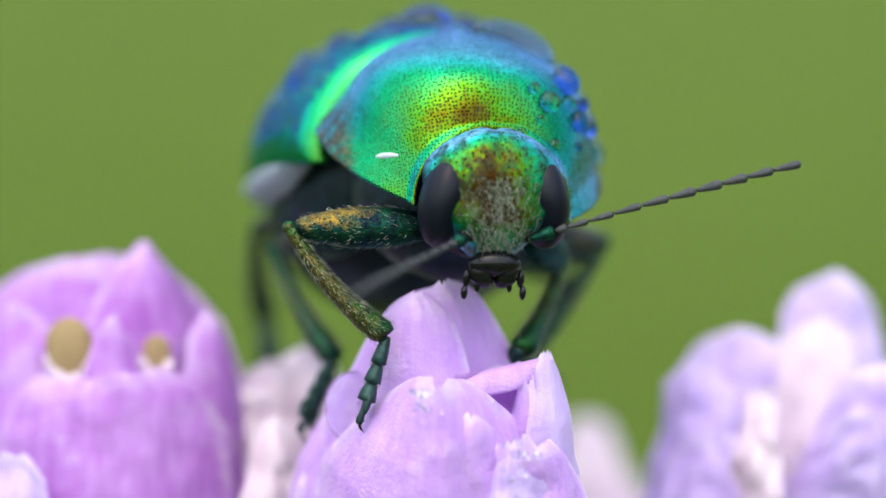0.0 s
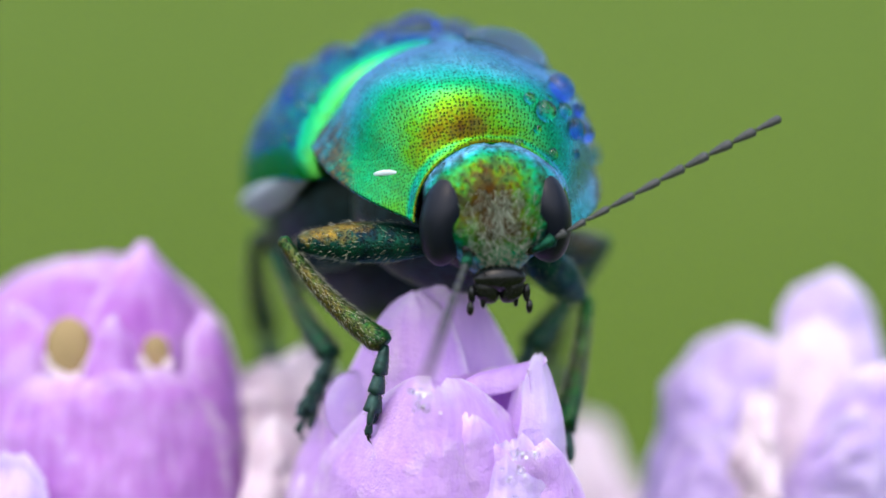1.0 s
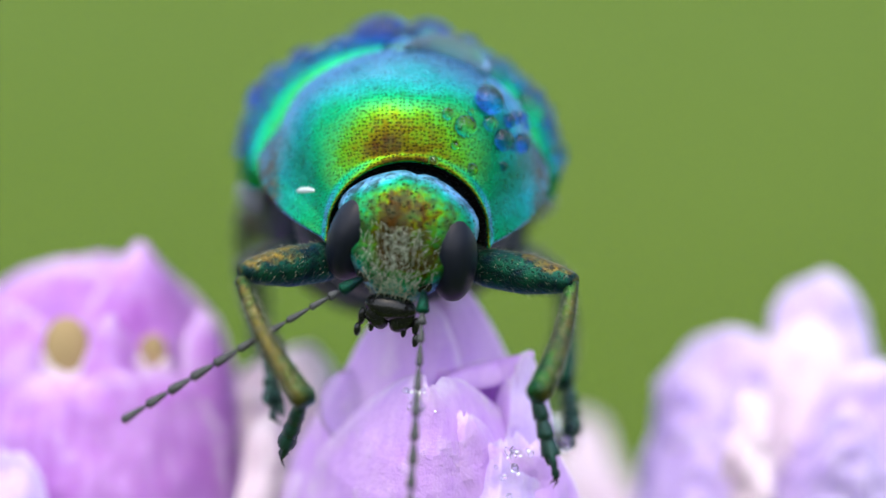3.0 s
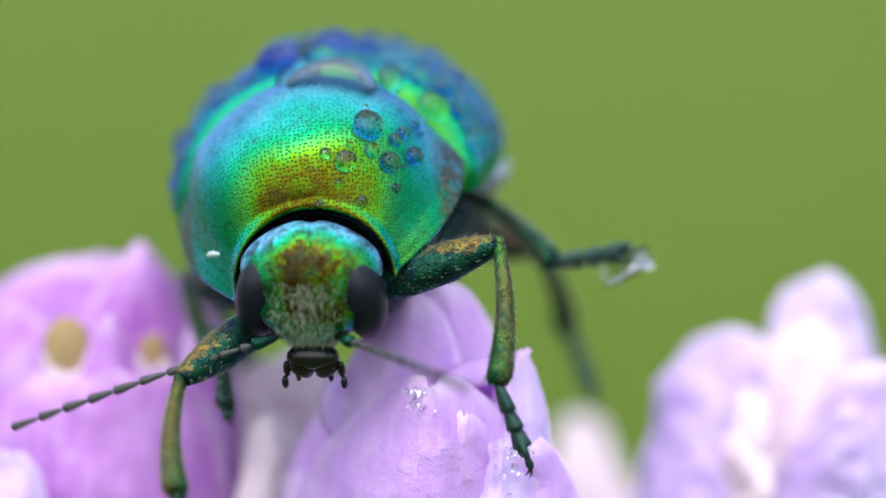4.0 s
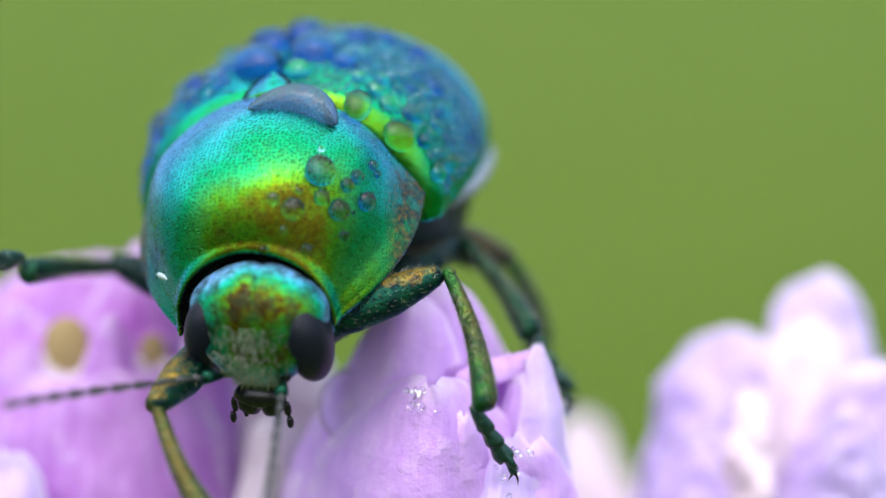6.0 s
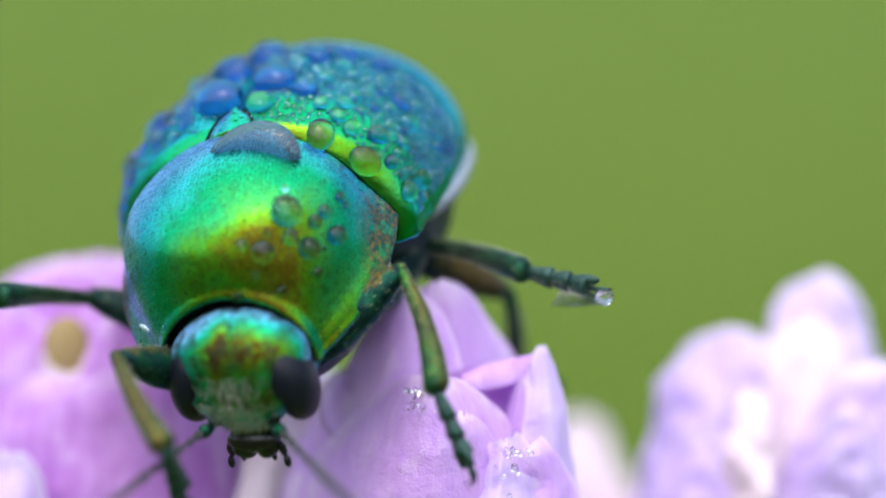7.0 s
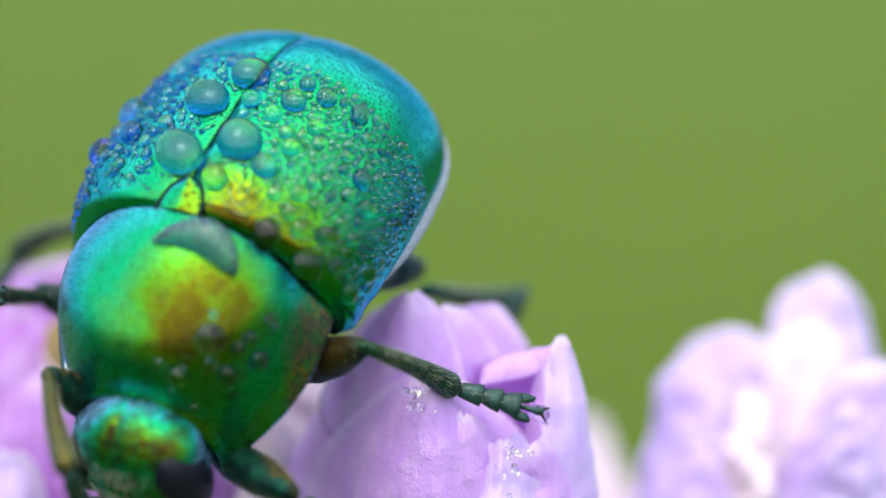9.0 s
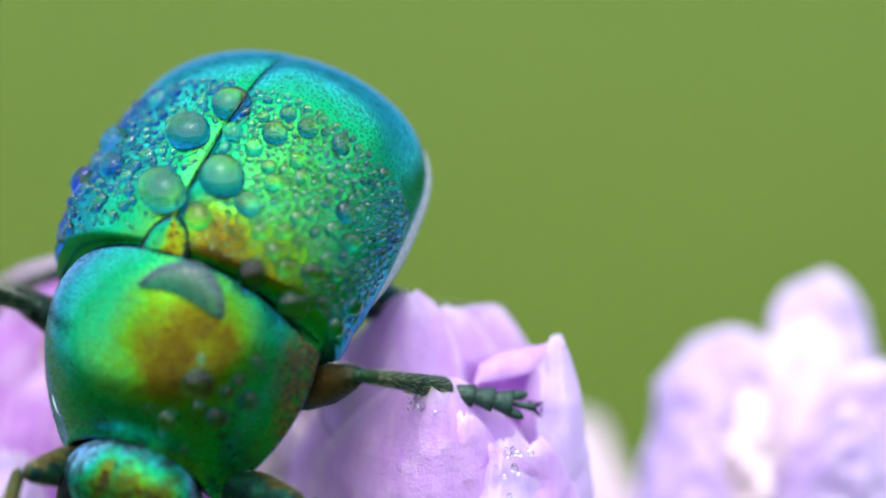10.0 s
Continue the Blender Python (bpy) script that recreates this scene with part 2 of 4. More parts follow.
def shell(name, pits=12.0, depth=0.85, rough=0.3, patch=None, rim=None, relief=0.012, wet=0.0, chart=None, mottle=0.12, shift=0.0, steps=STEPS, dull=0.0, worn=0.5):
    """Beetle shell with structural colour: its gloss goes from copper and gold, seen squarely, through green to blue,
    seen at a slant. Dark and pale reflections are mixed into both ends.
    """
    m = Mat(name)
    if chart == "dome":
        # pits laid out on the dome by a stereographic chart
        q = m.node("ShaderNodeVectorMath", {0: m.p, 1: (0, 0.2, -0.3)}, operation="SUBTRACT")
        q = m.node("ShaderNodeVectorMath", {0: q}, operation="NORMALIZE")
        q = m.node("ShaderNodeVectorRotate", {"Vector": q, "Angle": radians(-26.57)}, rotation_type="X_AXIS")
        z = m.math("ADD", m.node("ShaderNodeSeparateXYZ", {0: q}, out=2), 1.0)
        q = m.node("ShaderNodeVectorMath", {0: q, "Scale": m.math("DIVIDE", 3.6, z)}, operation="SCALE")
        cells = m.node("ShaderNodeTexVoronoi", {"Vector": q, "Scale": pits, "Randomness": 0.6}, feature="F1", voronoi_dimensions="2D")
    elif chart == "map":
        q = m.node("ShaderNodeVectorMath", {0: m.node("ShaderNodeTexCoord", out=2), 1: (3.8, 4.6, 0)}, operation="MULTIPLY")
        cells = m.node("ShaderNodeTexVoronoi", {"Vector": q, "Scale": pits, "Randomness": 0.8}, feature="F1", voronoi_dimensions="2D")
        v = m.node("ShaderNodeSeparateXYZ", {0: m.node("ShaderNodeTexCoord", out=2)}, out=1)
        cells = m.math("MAXIMUM", cells, m.remap(v, 0.03, 0.06, 1.0, 0.0))
    else:
        cells = m.node("ShaderNodeTexVoronoi", {"Vector": m.p, "Scale": pits, "Randomness": 0.75}, feature="F1")
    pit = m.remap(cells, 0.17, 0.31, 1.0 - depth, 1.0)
    # wear and grime that dull the gloss here and there
    grime = m.remap(m.noise(6.0, 5, 0.65), worn, worn + 0.22, 0.0, 0.35 + dull)
    h = m.math("ADD", pit, m.math("MULTIPLY", m.noise(60.0, 2), 0.25))
    h = m.math("ADD", h, m.math("MULTIPLY", m.noise(14.0, 3), 0.5))
    if wet:
        beads = m.node("ShaderNodeTexVoronoi", {"Vector": m.p, "Scale": 8.5, "Smoothness": 0.4}, feature="SMOOTH_F1")
        h = m.math("ADD", h, m.math("MULTIPLY", beads, -wet))
    normal = m.node("ShaderNodeBump", {"Height": h, "Strength": 0.55, "Distance": relief * MM})
    gloss_rough = m.remap(m.noise(9.0, 3), 0.3, 0.7, rough - 0.06, rough + 0.08)
    slant = m.node("ShaderNodeLayerWeight", {"Blend": 0.5}, out=1)
    slant = m.math("ADD", slant, m.math("MULTIPLY", m.math("SUBTRACT", m.noise(1.7, 4), 0.5), mottle * 2.2))
    slant = m.math("ADD", slant, m.math("MULTIPLY", m.math("SUBTRACT", m.noise(13.0, 3), 0.5), mottle))
    slant = m.math("ADD", slant, shift)
    for at, stretch, reach, much in patch or ():
        slant = m.math("ADD", slant, m.remap(m.far(at, stretch), reach * 0.2, reach, much, 0.0))

    def gloss(colour):
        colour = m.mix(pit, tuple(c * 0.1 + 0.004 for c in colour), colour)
        colour = m.mix(grime, colour, (0.03, 0.04, 0.02))
        return m.node("ShaderNodeBsdfGlossy", {"Color": colour, "Roughness": gloss_rough, "Normal": normal})
    both = gloss(DIM_COPPER)
    for (lo, hi), colour in zip(steps, (GOLD, LEAF, JADE, AQUA, SKY_AZURE)):
        both = m.node("ShaderNodeMixShader", {0: m.remap(slant, lo, hi), 1: both, 2: gloss(colour)})
    if rim:
        x = m.math("ABSOLUTE", m.node("ShaderNodeSeparateXYZ", {0: m.p}))
        near = m.math("MULTIPLY", m.remap(x, *rim), m.remap(m.noise(5.0, 3), 0.35, 0.55, 0.25, 0.9))
        m.put("Base Color", m.ramp(m.noise(16.0, 3), [(0.42, (0.012, 0.03, 0.035)), (0.7, (0.22, 0.105, 0.025))]))
        m.put("Metallic", 0.8)
        m.put("Roughness", 0.45)
        m.put("Normal", normal)
        both = m.node("ShaderNodeMixShader", {0: near, 1: both, 2: m.b.outputs[0]})
    m.t.links.new(both, m.t.nodes["Material Output"].inputs[0])
    return m.m


def plain(name, col, rough, metal=0.0, spread=0.3, scale=8.0, bump=0.2, dist=0.01, coat=0.0, tint=None, spec=0.5):
    m = Mat(name)
    n = m.noise(scale, 4)
    lo, hi = tuple(c * (1 - spread) for c in col), tuple(min(c * (1 + spread), 1) for c in col)
    if tint:
        hi = tint
    m.put("Base Color", m.ramp(n, [(0.3, lo), (0.7, hi)]))
    m.put("Roughness", m.remap(m.noise(scale * 3, 2), 0.3, 0.7, rough * 0.85, min(rough * 1.15, 1)))
    m.put("Metallic", metal)
    m.put("Coat Weight", coat)
    m.put("Specular IOR Level", spec)
    m.bump(m.noise(scale * 5, 3), bump, dist)
    return m.m


def petal_material(name, pale, deep, sheer=0.55, wet=0.3):
    """Thin wet petal: cell grain, veins along it, pale worn rims, darker foot, light passing through."""
    m = Mat(name)
    stretched = m.node("ShaderNodeVectorMath", {0: m.p, 1: (2.2, 2.2, 0.35)}, operation="MULTIPLY")
    veins = m.noise(2.4, 5, 0.62, stretched)
    blot = m.noise(0.8, 4, 0.6)
    col = m.ramp(m.math("ADD", m.math("MULTIPLY", veins, 0.45), m.math("MULTIPLY", blot, 0.55)), [(0.34, deep), (0.64, pale)])
    # water-soaked, glassy patches with ragged rims
    soaked = m.remap(m.noise(1.3, 6, 0.7), 0.56, 0.62)
    col = m.mix(m.math("MULTIPLY", soaked, 0.22), col, (0.95, 0.86, 0.98))
    uv = m.node("ShaderNodeTexCoord", out=2)
    u = m.node("ShaderNodeSeparateXYZ", {0: uv}, out=0)
    v = m.node("ShaderNodeSeparateXYZ", {0: uv}, out=1)
    fine = m.node("ShaderNodeTexWave", {"Vector": uv, "Scale": 16.0, "Distortion": 5.0, "Detail": 2.0, "Detail Scale": 0.6}, bands_direction="X")
    col = m.mix(m.math("MULTIPLY", m.remap(fine, 0.75, 1.0), 0.16), col, deep)
    side = m.math("ABSOLUTE", m.math("SUBTRACT", u, 0.5))
    rim = m.math("MAXIMUM", m.remap(side, 0.44, 0.5), m.remap(v, 0.93, 1.0))
    rim = m.math("MULTIPLY", rim, m.remap(m.noise(5.0, 3), 0.35, 0.65, 0.15, 0.8))
    col = m.mix(rim, col, (0.92, 0.84, 0.95))
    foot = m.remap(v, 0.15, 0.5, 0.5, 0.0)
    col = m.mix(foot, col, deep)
    m.put("Base Color", col)
    m.put("Roughness", m.math("SUBTRACT", m.remap(m.noise(18.0, 3), 0.35, 0.65, 0.3, 0.6), m.math("MULTIPLY", soaked, 0.18)))
    m.put("Sheen Weight", 0.15)
    m.put("Coat Weight", m.math("ADD", m.math("MULTIPLY", soaked, 0.5), wet))
    m.put("Coat Roughness", 0.08)
    cells = m.node("ShaderNodeTexVoronoi", {"Vector": m.p, "Scale": 24.0}, feature="F1")
    crumple = m.math("ADD", m.math("MULTIPLY", cells, 0.3), m.math("ADD", veins, m.math("MULTIPLY", m.noise(7.0, 4), 1.3)))
    crumple = m.math("ADD", crumple, m.math("MULTIPLY", soaked, 0.5))
    m.bump(crumple, 0.6, 0.045)
    thin = m.node("ShaderNodeBsdfTranslucent", {"Color": col})
    both = m.node("ShaderNodeMixShader", {0: sheer, 1: m.b.outputs[0], 2: thin})
    m.t.links.new(both, m.t.nodes["Material Output"].inputs[0])
    return m.m


def water_material(name, col=(0.8, 0.9, 1.0), clear=0.45, ior=1.33):
    """Clear water: part bends the light, part lets it straight through to what lies under it."""
    m = Mat(name)
    m.put("Base Color", (*col, 1))
    m.put("Transmission Weight", 1.0)
    m.put("IOR", ior)
    m.put("Roughness", 0.0)
    straight = m.node("ShaderNodeBsdfTransparent", {"Color": (*col, 1)})
    both = m.node("ShaderNodeMixShader", {0: clear, 1: m.b.outputs[0], 2: straight})
    m.t.links.new(both, m.t.nodes["Material Output"].inputs[0])
    return m.m


def grass_material():
    m = Mat("meadow_grass")
    patch = m.noise(0.004, 4)
    fine = m.noise(0.05, 4)
    f = m.math("ADD", m.math("MULTIPLY", patch, 0.7), m.math("MULTIPLY", fine, 0.3))
    m.put("Base Color", m.ramp(f, [(0.36, (0.041, 0.084, 0.006)), (0.64, (0.1, 0.144, 0.022))]))
    m.put("Roughness", 0.8)
    m.put("Specular IOR Level", 0.03)
    return m.m


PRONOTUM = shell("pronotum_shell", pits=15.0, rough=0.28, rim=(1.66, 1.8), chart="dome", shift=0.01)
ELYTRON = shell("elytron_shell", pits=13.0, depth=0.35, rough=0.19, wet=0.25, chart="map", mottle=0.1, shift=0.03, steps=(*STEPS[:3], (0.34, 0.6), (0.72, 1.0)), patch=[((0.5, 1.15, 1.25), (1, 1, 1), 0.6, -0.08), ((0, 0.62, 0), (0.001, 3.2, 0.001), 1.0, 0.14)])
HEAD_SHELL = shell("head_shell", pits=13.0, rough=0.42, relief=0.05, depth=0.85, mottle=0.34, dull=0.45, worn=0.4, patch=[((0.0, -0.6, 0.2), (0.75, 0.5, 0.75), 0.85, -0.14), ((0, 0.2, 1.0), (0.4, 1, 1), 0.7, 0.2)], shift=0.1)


def leg_shell(name, low, high, gold, at, stretch, reach):
    """Dark metallic leg with a gold-brown patch and rough grain."""
    m = Mat(name)
    base = m.ramp(m.noise(5.0, 4), [(0.35, low), (0.65, high)])
    d = m.math("ADD", m.far(at, stretch), m.math("MULTIPLY", m.math("SUBTRACT", m.noise(9.0, 4), 0.5), 0.8))
    col = m.mix(m.remap(d, reach * 0.3, reach, 0.85, 0.0), base, gold)
    cells = m.node("ShaderNodeTexVoronoi", {"Vector": m.p, "Scale": 22.0}, feature="F1")
    pit = m.remap(cells, 0.25, 0.45)
    m.put("Base Color", m.mix(pit, m.mix(0.7, col, (0.005, 0.006, 0.005)), col))
    m.put("Metallic", 0.8)
    m.put("Specular Tint", (0.5, 0.8, 1.0, 1))
    m.put("Roughness", 0.42)
    m.bump(m.math("ADD", pit, m.noise(40.0, 2)), 0.6, 0.015)
    return m.m


LEG_SHELL = leg_shell("femur_shell", (0.002, 0.01, 0.016), (0.006, 0.06, 0.03), (0.28, 0.17, 0.012), (1.42, 0, 0.2), (0.75, 1.2, 1.7), 0.5)
SHIN_SHELL = leg_shell("tibia_shell", (0.004, 0.035, 0.016), (0.025, 0.12, 0.018), (0.11, 0.075, 0.014), (1.1, 0.04, 0.14), (0.22, 2.4, 2.4), 0.56)
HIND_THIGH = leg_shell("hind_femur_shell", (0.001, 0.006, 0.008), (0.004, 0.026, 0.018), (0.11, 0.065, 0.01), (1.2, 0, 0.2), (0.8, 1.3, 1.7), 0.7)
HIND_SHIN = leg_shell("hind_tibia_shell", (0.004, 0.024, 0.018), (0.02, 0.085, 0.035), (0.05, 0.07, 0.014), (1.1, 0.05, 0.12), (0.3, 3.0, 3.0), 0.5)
TARSUS_SHELL = plain("tarsus_shell", (0.011, 0.042, 0.036), 0.45, 0.5, 0.5, 12, 0.4)
UNDERSIDE = plain("dark_underside", (0.006, 0.02, 0.03), 0.45, 0.5, 0.6, 6, 0.4)
BLACK = plain("black_horn", (0.005, 0.005, 0.006), 0.25, 0.0, 0.4, 10, 0.2, spec=0.3)
EYE = plain("dark_eye", (0.004, 0.005, 0.011), 0.38, 0.0, 0.2, 40, 0.15, 0.004, spec=0.2)
ANTENNA = plain("dark_antenna", (0.025, 0.028, 0.03), 0.55, 0.0, 0.4, 20, 0.5)
HAIR = plain("pale_hair", (0.36, 0.4, 0.34), 0.6, 0.0, 0.2, 5, 0.0)
LEG_HAIR = plain("pale_leg_hair", (0.32, 0.32, 0.24), 0.5, 0.0, 0.2, 5, 0.0)
DOWN = plain("whitish_down", (0.27, 0.31, 0.38), 0.8, 0.0, 0.25, 14, 0.6, 0.03)
FLECK = plain("white_fleck", (0.42, 0.5, 0.53), 0.6, 0.0, 0.1, 10, 0.3)
# blue tints put the drops' refracted and reflected colour into the water
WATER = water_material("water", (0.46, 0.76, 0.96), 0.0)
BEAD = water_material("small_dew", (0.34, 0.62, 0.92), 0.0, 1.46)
DEW = water_material("blue_tinted_dew", (0.25, 0.38, 0.95), 0.0)
# grey-blue base holds the reflected sky and dark of the crescent
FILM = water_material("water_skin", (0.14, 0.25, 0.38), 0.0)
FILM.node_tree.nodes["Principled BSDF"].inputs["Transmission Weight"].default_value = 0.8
GROOVE = plain("dark_groove", (0.004, 0.01, 0.012), 0.9, 0.0, 0.3, 10, 0.2, spec=0.05)
FROST = plain("sugary_crystal", (0.95, 0.93, 1.0), 0.12, 0.0, 0.05, 8, 0.5, 0.02, coat=0.5)
CLEAR = water_material("clear_water", (0.96, 0.97, 1.0), 0.35)
LILAC = petal_material("lilac_petal", (0.84, 0.6, 0.96), (0.66, 0.37, 0.88), 0.42)
PINK = petal_material("pink_petal", (0.72, 0.42, 0.88), (0.5, 0.15, 0.64), 0.5)
PALE = petal_material("pale_petal", (0.86, 0.76, 0.98), (0.68, 0.5, 0.92), 0.5, 0.6)
WHITE = petal_material("whitish_petal", (0.9, 0.8, 0.87), (0.76, 0.6, 0.72), 0.3)
ANTHER = plain("cream_anther", (0.27, 0.19, 0.085), 0.7, 0.0, 0.2, 4, 0.3)
STALK = plain("green_stalk", (0.08, 0.16, 0.04), 0.6, 0.0, 0.3, 2, 0.3, 0.05)
GRASS = grass_material()


# ---- mesh helpers
def surface(f, nu, nv, loop=False, mapped=False):
    """A smooth sheet from f(u, v) in mm, u and v from 0 to 1; loop joins u's two ends."""
    bm = bmesh.new()
    cols = nu if loop else nu + 1
    grid = [[bm.verts.new(Vector(f(i / nu, j / nv)) * MM) for i in range(cols)] for j in range(nv + 1)]
    for j in range(nv):
        for i in range(nu):
            k = (i + 1) % cols
            bm.faces.new((grid[j][i], grid[j][k], grid[j + 1][k], grid[j + 1][i]))
    if mapped:
        layer = bm.loops.layers.uv.new("UVMap")
        place = {v: (i / nu, j / nv) for j, row in enumerate(grid) for i, v in enumerate(row)}
        for face in bm.faces:
            for loop in face.loops:
                loop[layer].uv = place[loop.vert]
    bmesh.ops.remove_doubles(bm, verts=bm.verts, dist=1e-7)
    bmesh.ops.recalc_face_normals(bm, faces=bm.faces)
    return bm


def lathe(rings, n=16, wobble=0.0):
    """Rings (x, radius) about the x axis, closed at both ends."""
    rings = [(rings[0][0], 0.0), *rings, (rings[-1][0], 0.0)]

    def f(u, v):
        x, r = rings[min(int(round(v * (len(rings) - 1))), len(rings) - 1)]
        a = 2 * math.pi * u
        return x, r * math.cos(a), r * math.sin(a)
    return surface(f, n, len(rings) - 1, True)


def ball(rx, ry, rz, at=(0, 0, 0), n=24, shape=None):
    def f(u, v):
        a, b = 2 * math.pi * u, math.pi * v
        p = Vector((math.cos(a) * math.sin(b), math.sin(a) * math.sin(b), math.cos(b)))
        if shape:
            p = shape(p)
        return p.x * rx + at[0], p.y * ry + at[1], p.z * rz + at[2]
    return surface(f, n, n // 2, True)


def part(name, bm, material, parent=None, label="", smooth=True):
    """Links a bmesh as one mesh object, under a thing or a part."""
    data = bpy.data.meshes.new(name)
    for f in bm.faces:
        f.smooth = smooth
    bm.to_mesh(data)
    bm.free()
    for m in material if isinstance(material, (list, tuple)) else (material,):
        data.materials.append(m)
    ob = new(name, data)
    ob.parent = parent
    return tagged(ob, label)


def add(bm, other):
    """Joins another bmesh into bm."""
    data = bpy.data.meshes.new("joined")
    other.to_mesh(data)
    other.free()
    bm.from_mesh(data)
    bpy.data.meshes.remove(data)
    return bm


def thorn(bm, root, way, length, width, slot=0):
    """A thin three-sided hair."""
    root, way = Vector(root) * MM, Vector(way).normalized()
    a = way.orthogonal().normalized()
    b = way.cross(a)
    base = [bm.verts.new(root + (a * math.cos(k) + b * math.sin(k)) * width * MM) for k in (0, 2.1, 4.2)]
    tip = bm.verts.new(root + way * length * MM)
    for i in range(3):
        bm.faces.new((base[i], base[(i + 1) % 3], tip)).material_index = slot


def ease(x):
    x = min(max(x, 0.0), 1.0)
    return x * x * (3 - 2 * x)


def lerp(x, xs, ys):
    return float(np.interp(x, xs, ys))


# ---- ground
def meadow():
    bm = bmesh.new()
    n, rings = 48, [0.0, 0.3, 0.6, 1, 1.5, 2, 3, 4.5, 7, 12, 25, 60, 150, 400]
    vs = [[bm.verts.new((r * math.sin(2 * math.pi * i / n), r * math.cos(2 * math.pi * i / n),
                         0.0 if r < 0.2 else -0.01 + 0.02 * noise.noise((r * math.sin(2 * math.pi * i / n), r * math.cos(2 * math.pi * i / n), 0)))) for i in range(n)] for r in rings]
    for j in range(len(rings) - 1):
        for i in range(n):
            k = (i + 1) % n
            if j == 0:
                bm.faces.new((vs[0][0], vs[1][i], vs[1][k]))
            else:
                bm.faces.new((vs[j][i], vs[j + 1][i], vs[j + 1][k], vs[j][k]))
    tagged(part("ground", bm, GRASS), "meadow ground of short green grass", "ground", kind="structure")
    bm = bmesh.new()
    rng = random.Random(4)
    for _ in range(26000):
        r, a = 0.12 + 4.2 * rng.random() ** 0.9, rng.uniform(-3.1416, 3.1416)
        x, y = r * math.sin(a), r * math.cos(a)
        h, w, d = rng.uniform(0.03, 0.085), rng.uniform(0.0015, 0.0035), rng.uniform(0, 6.28)
        lean = Vector((rng.uniform(-0.4, 0.4), rng.uniform(-0.4, 0.4), 1)) * h
        s = Vector((math.cos(d), math.sin(d), 0)) * w
        o = Vector((x, y, -0.02))
        v = [bm.verts.new(p) for p in (o - s, o + s, o + lean * 0.55 + s * 0.8, o + lean * 0.55 - s * 0.8, o + lean + Vector((lean.x, lean.y, -0.2 * h)) * 0.6)]
        bm.faces.new(v[:4])
        bm.faces.new((v[3], v[2], v[4]))
    tagged(part("meadow_grass", bm, GRASS), "out-of-focus green meadow grass blades", "grass", kind="stuff")


meadow()


# ---- flowers
def petal(name, parent, base, tip, width, facing, cup=0.5, bulge=0.6, curl=0.0, material=None, seed=0, blunt=2.2, notch=0.0, ruffle=0.06, label="", widest=0.55, root=0.45, skew=0.0, dome=0.85, shape=None):
    """A cupped petal from base to tip (rig mm). facing: the way its outer side looks. cup bends its sides back, bulge its length outwards."""
    base, tip, facing = Vector(base), Vector(tip), Vector(facing)
    along = tip - base
    d = along.normalized()
    out = (facing - d * facing.dot(d)).normalized()
    side = d.cross(out)
    rng = Vector((seed * 7.3, seed * 3.1, seed * 1.7))
    if shape:
        width, dome = max(b for _, b in shape), 0.0
    narrow = min(max(0.95 - 0.22 * blunt, 0.15), 0.8)

    def f(u, v, back=0.0):
        s = 2 * u - 1
        w = lerp(v, (0, 0.25, widest, 1), (root, 0.4 * root + 0.6, 1, 1)) * width
        w *= 1 - narrow * ease((v - widest) / (1 - widest)) ** 1.3
        if shape:
            w = lerp(v, [a for a, _ in shape], [b for _, b in shape])
        p = base + along * v + side * (w * s)
        n = noise.noise(p * 0.8 + rng) * ruffle * 2 + noise.noise(p * 2.5 + rng) * ruffle * ease(v * 1.3)
        n += 0.45 * ruffle * noise.noise(p * 5 + rng) + 0.2 * ruffle * noise.noise(p * 12 + rng)
        p += out * (bulge * math.sin(math.pi * min(v, 1) * 0.9) - cup * s * s * (w / width) ** 0.5 * width * 0.6 + n - back)
        p += out * (-curl * ease((v - 0.6) / 0.4))
        p -= d * (notch * (1 - abs(s)) * ease((v - 0.7) / 0.3))
        p += d * (0.1 * noise.noise((s * 2, seed, 0.3)) + 0.025 * noise.noise((s * 7, seed, 2.3)) + 0.012 * noise.noise((s * 21, seed, 5.1))) * ease((v - 0.5) / 0.5)
        p -= d * (skew * s * (w / width) * ease((v - 0.2) / 0.8) + dome * w * abs(s) ** 2.4 * v ** 4)
        return p
    bm = surface(lambda u, v: f(u, v), 44, 44, mapped=True)
    add(bm, surface(lambda u, v: f(u, v, 0.05 + 0.03 * math.sin(math.pi * u)), 44, 44, mapped=True))
    bmesh.ops.remove_doubles(bm, verts=bm.verts, dist=1e-7)
    return part(name, bm, material or LILAC, parent, label)


def stalk(parent, top, foot_x, foot_y, r=0.35):
    """A thin stem from under a blossom down into the ground (rig mm for its top, world metres for its foot)."""
    a = Vector(top) * MM
    b = RIG.inverted() @ Vector((foot_x, foot_y, -0.005))

    def f(u, v):
        p = a.lerp(b, v) + Vector((0.004 * math.sin(3 * v), 0.003 * math.sin(2.2 * v), 0)) * (1 - v)
        k = r * (1 + 0.5 * v) * (1 if v else 0.2)
        return p.x / MM + k * math.cos(6.2832 * u), p.y / MM + k * math.sin(6.2832 * u), p.z / MM
    return part("stalk", surface(f, 10, 24, True), STALK, parent, "thin green stalk")


def calyx(parent, at, r, h):
    def f(u, v):
        k = r * (0.3 + 0.7 * math.sin(math.pi * 0.5 * v)) * (1 - 0.15 * math.cos(6.2832 * 5 * u) * v)
        return at[0] + k * math.cos(6.2832 * u), at[1] + k * math.sin(6.2832 * u), at[2] + h * v
    part("calyx", surface(f, 30, 10, True), STALK, parent, "green calyx cup")


def flower(name, label):
    ob = new(name)
    ob.matrix_world = RIG
    return tagged(ob, label, "flower", "blossoms of the plant")


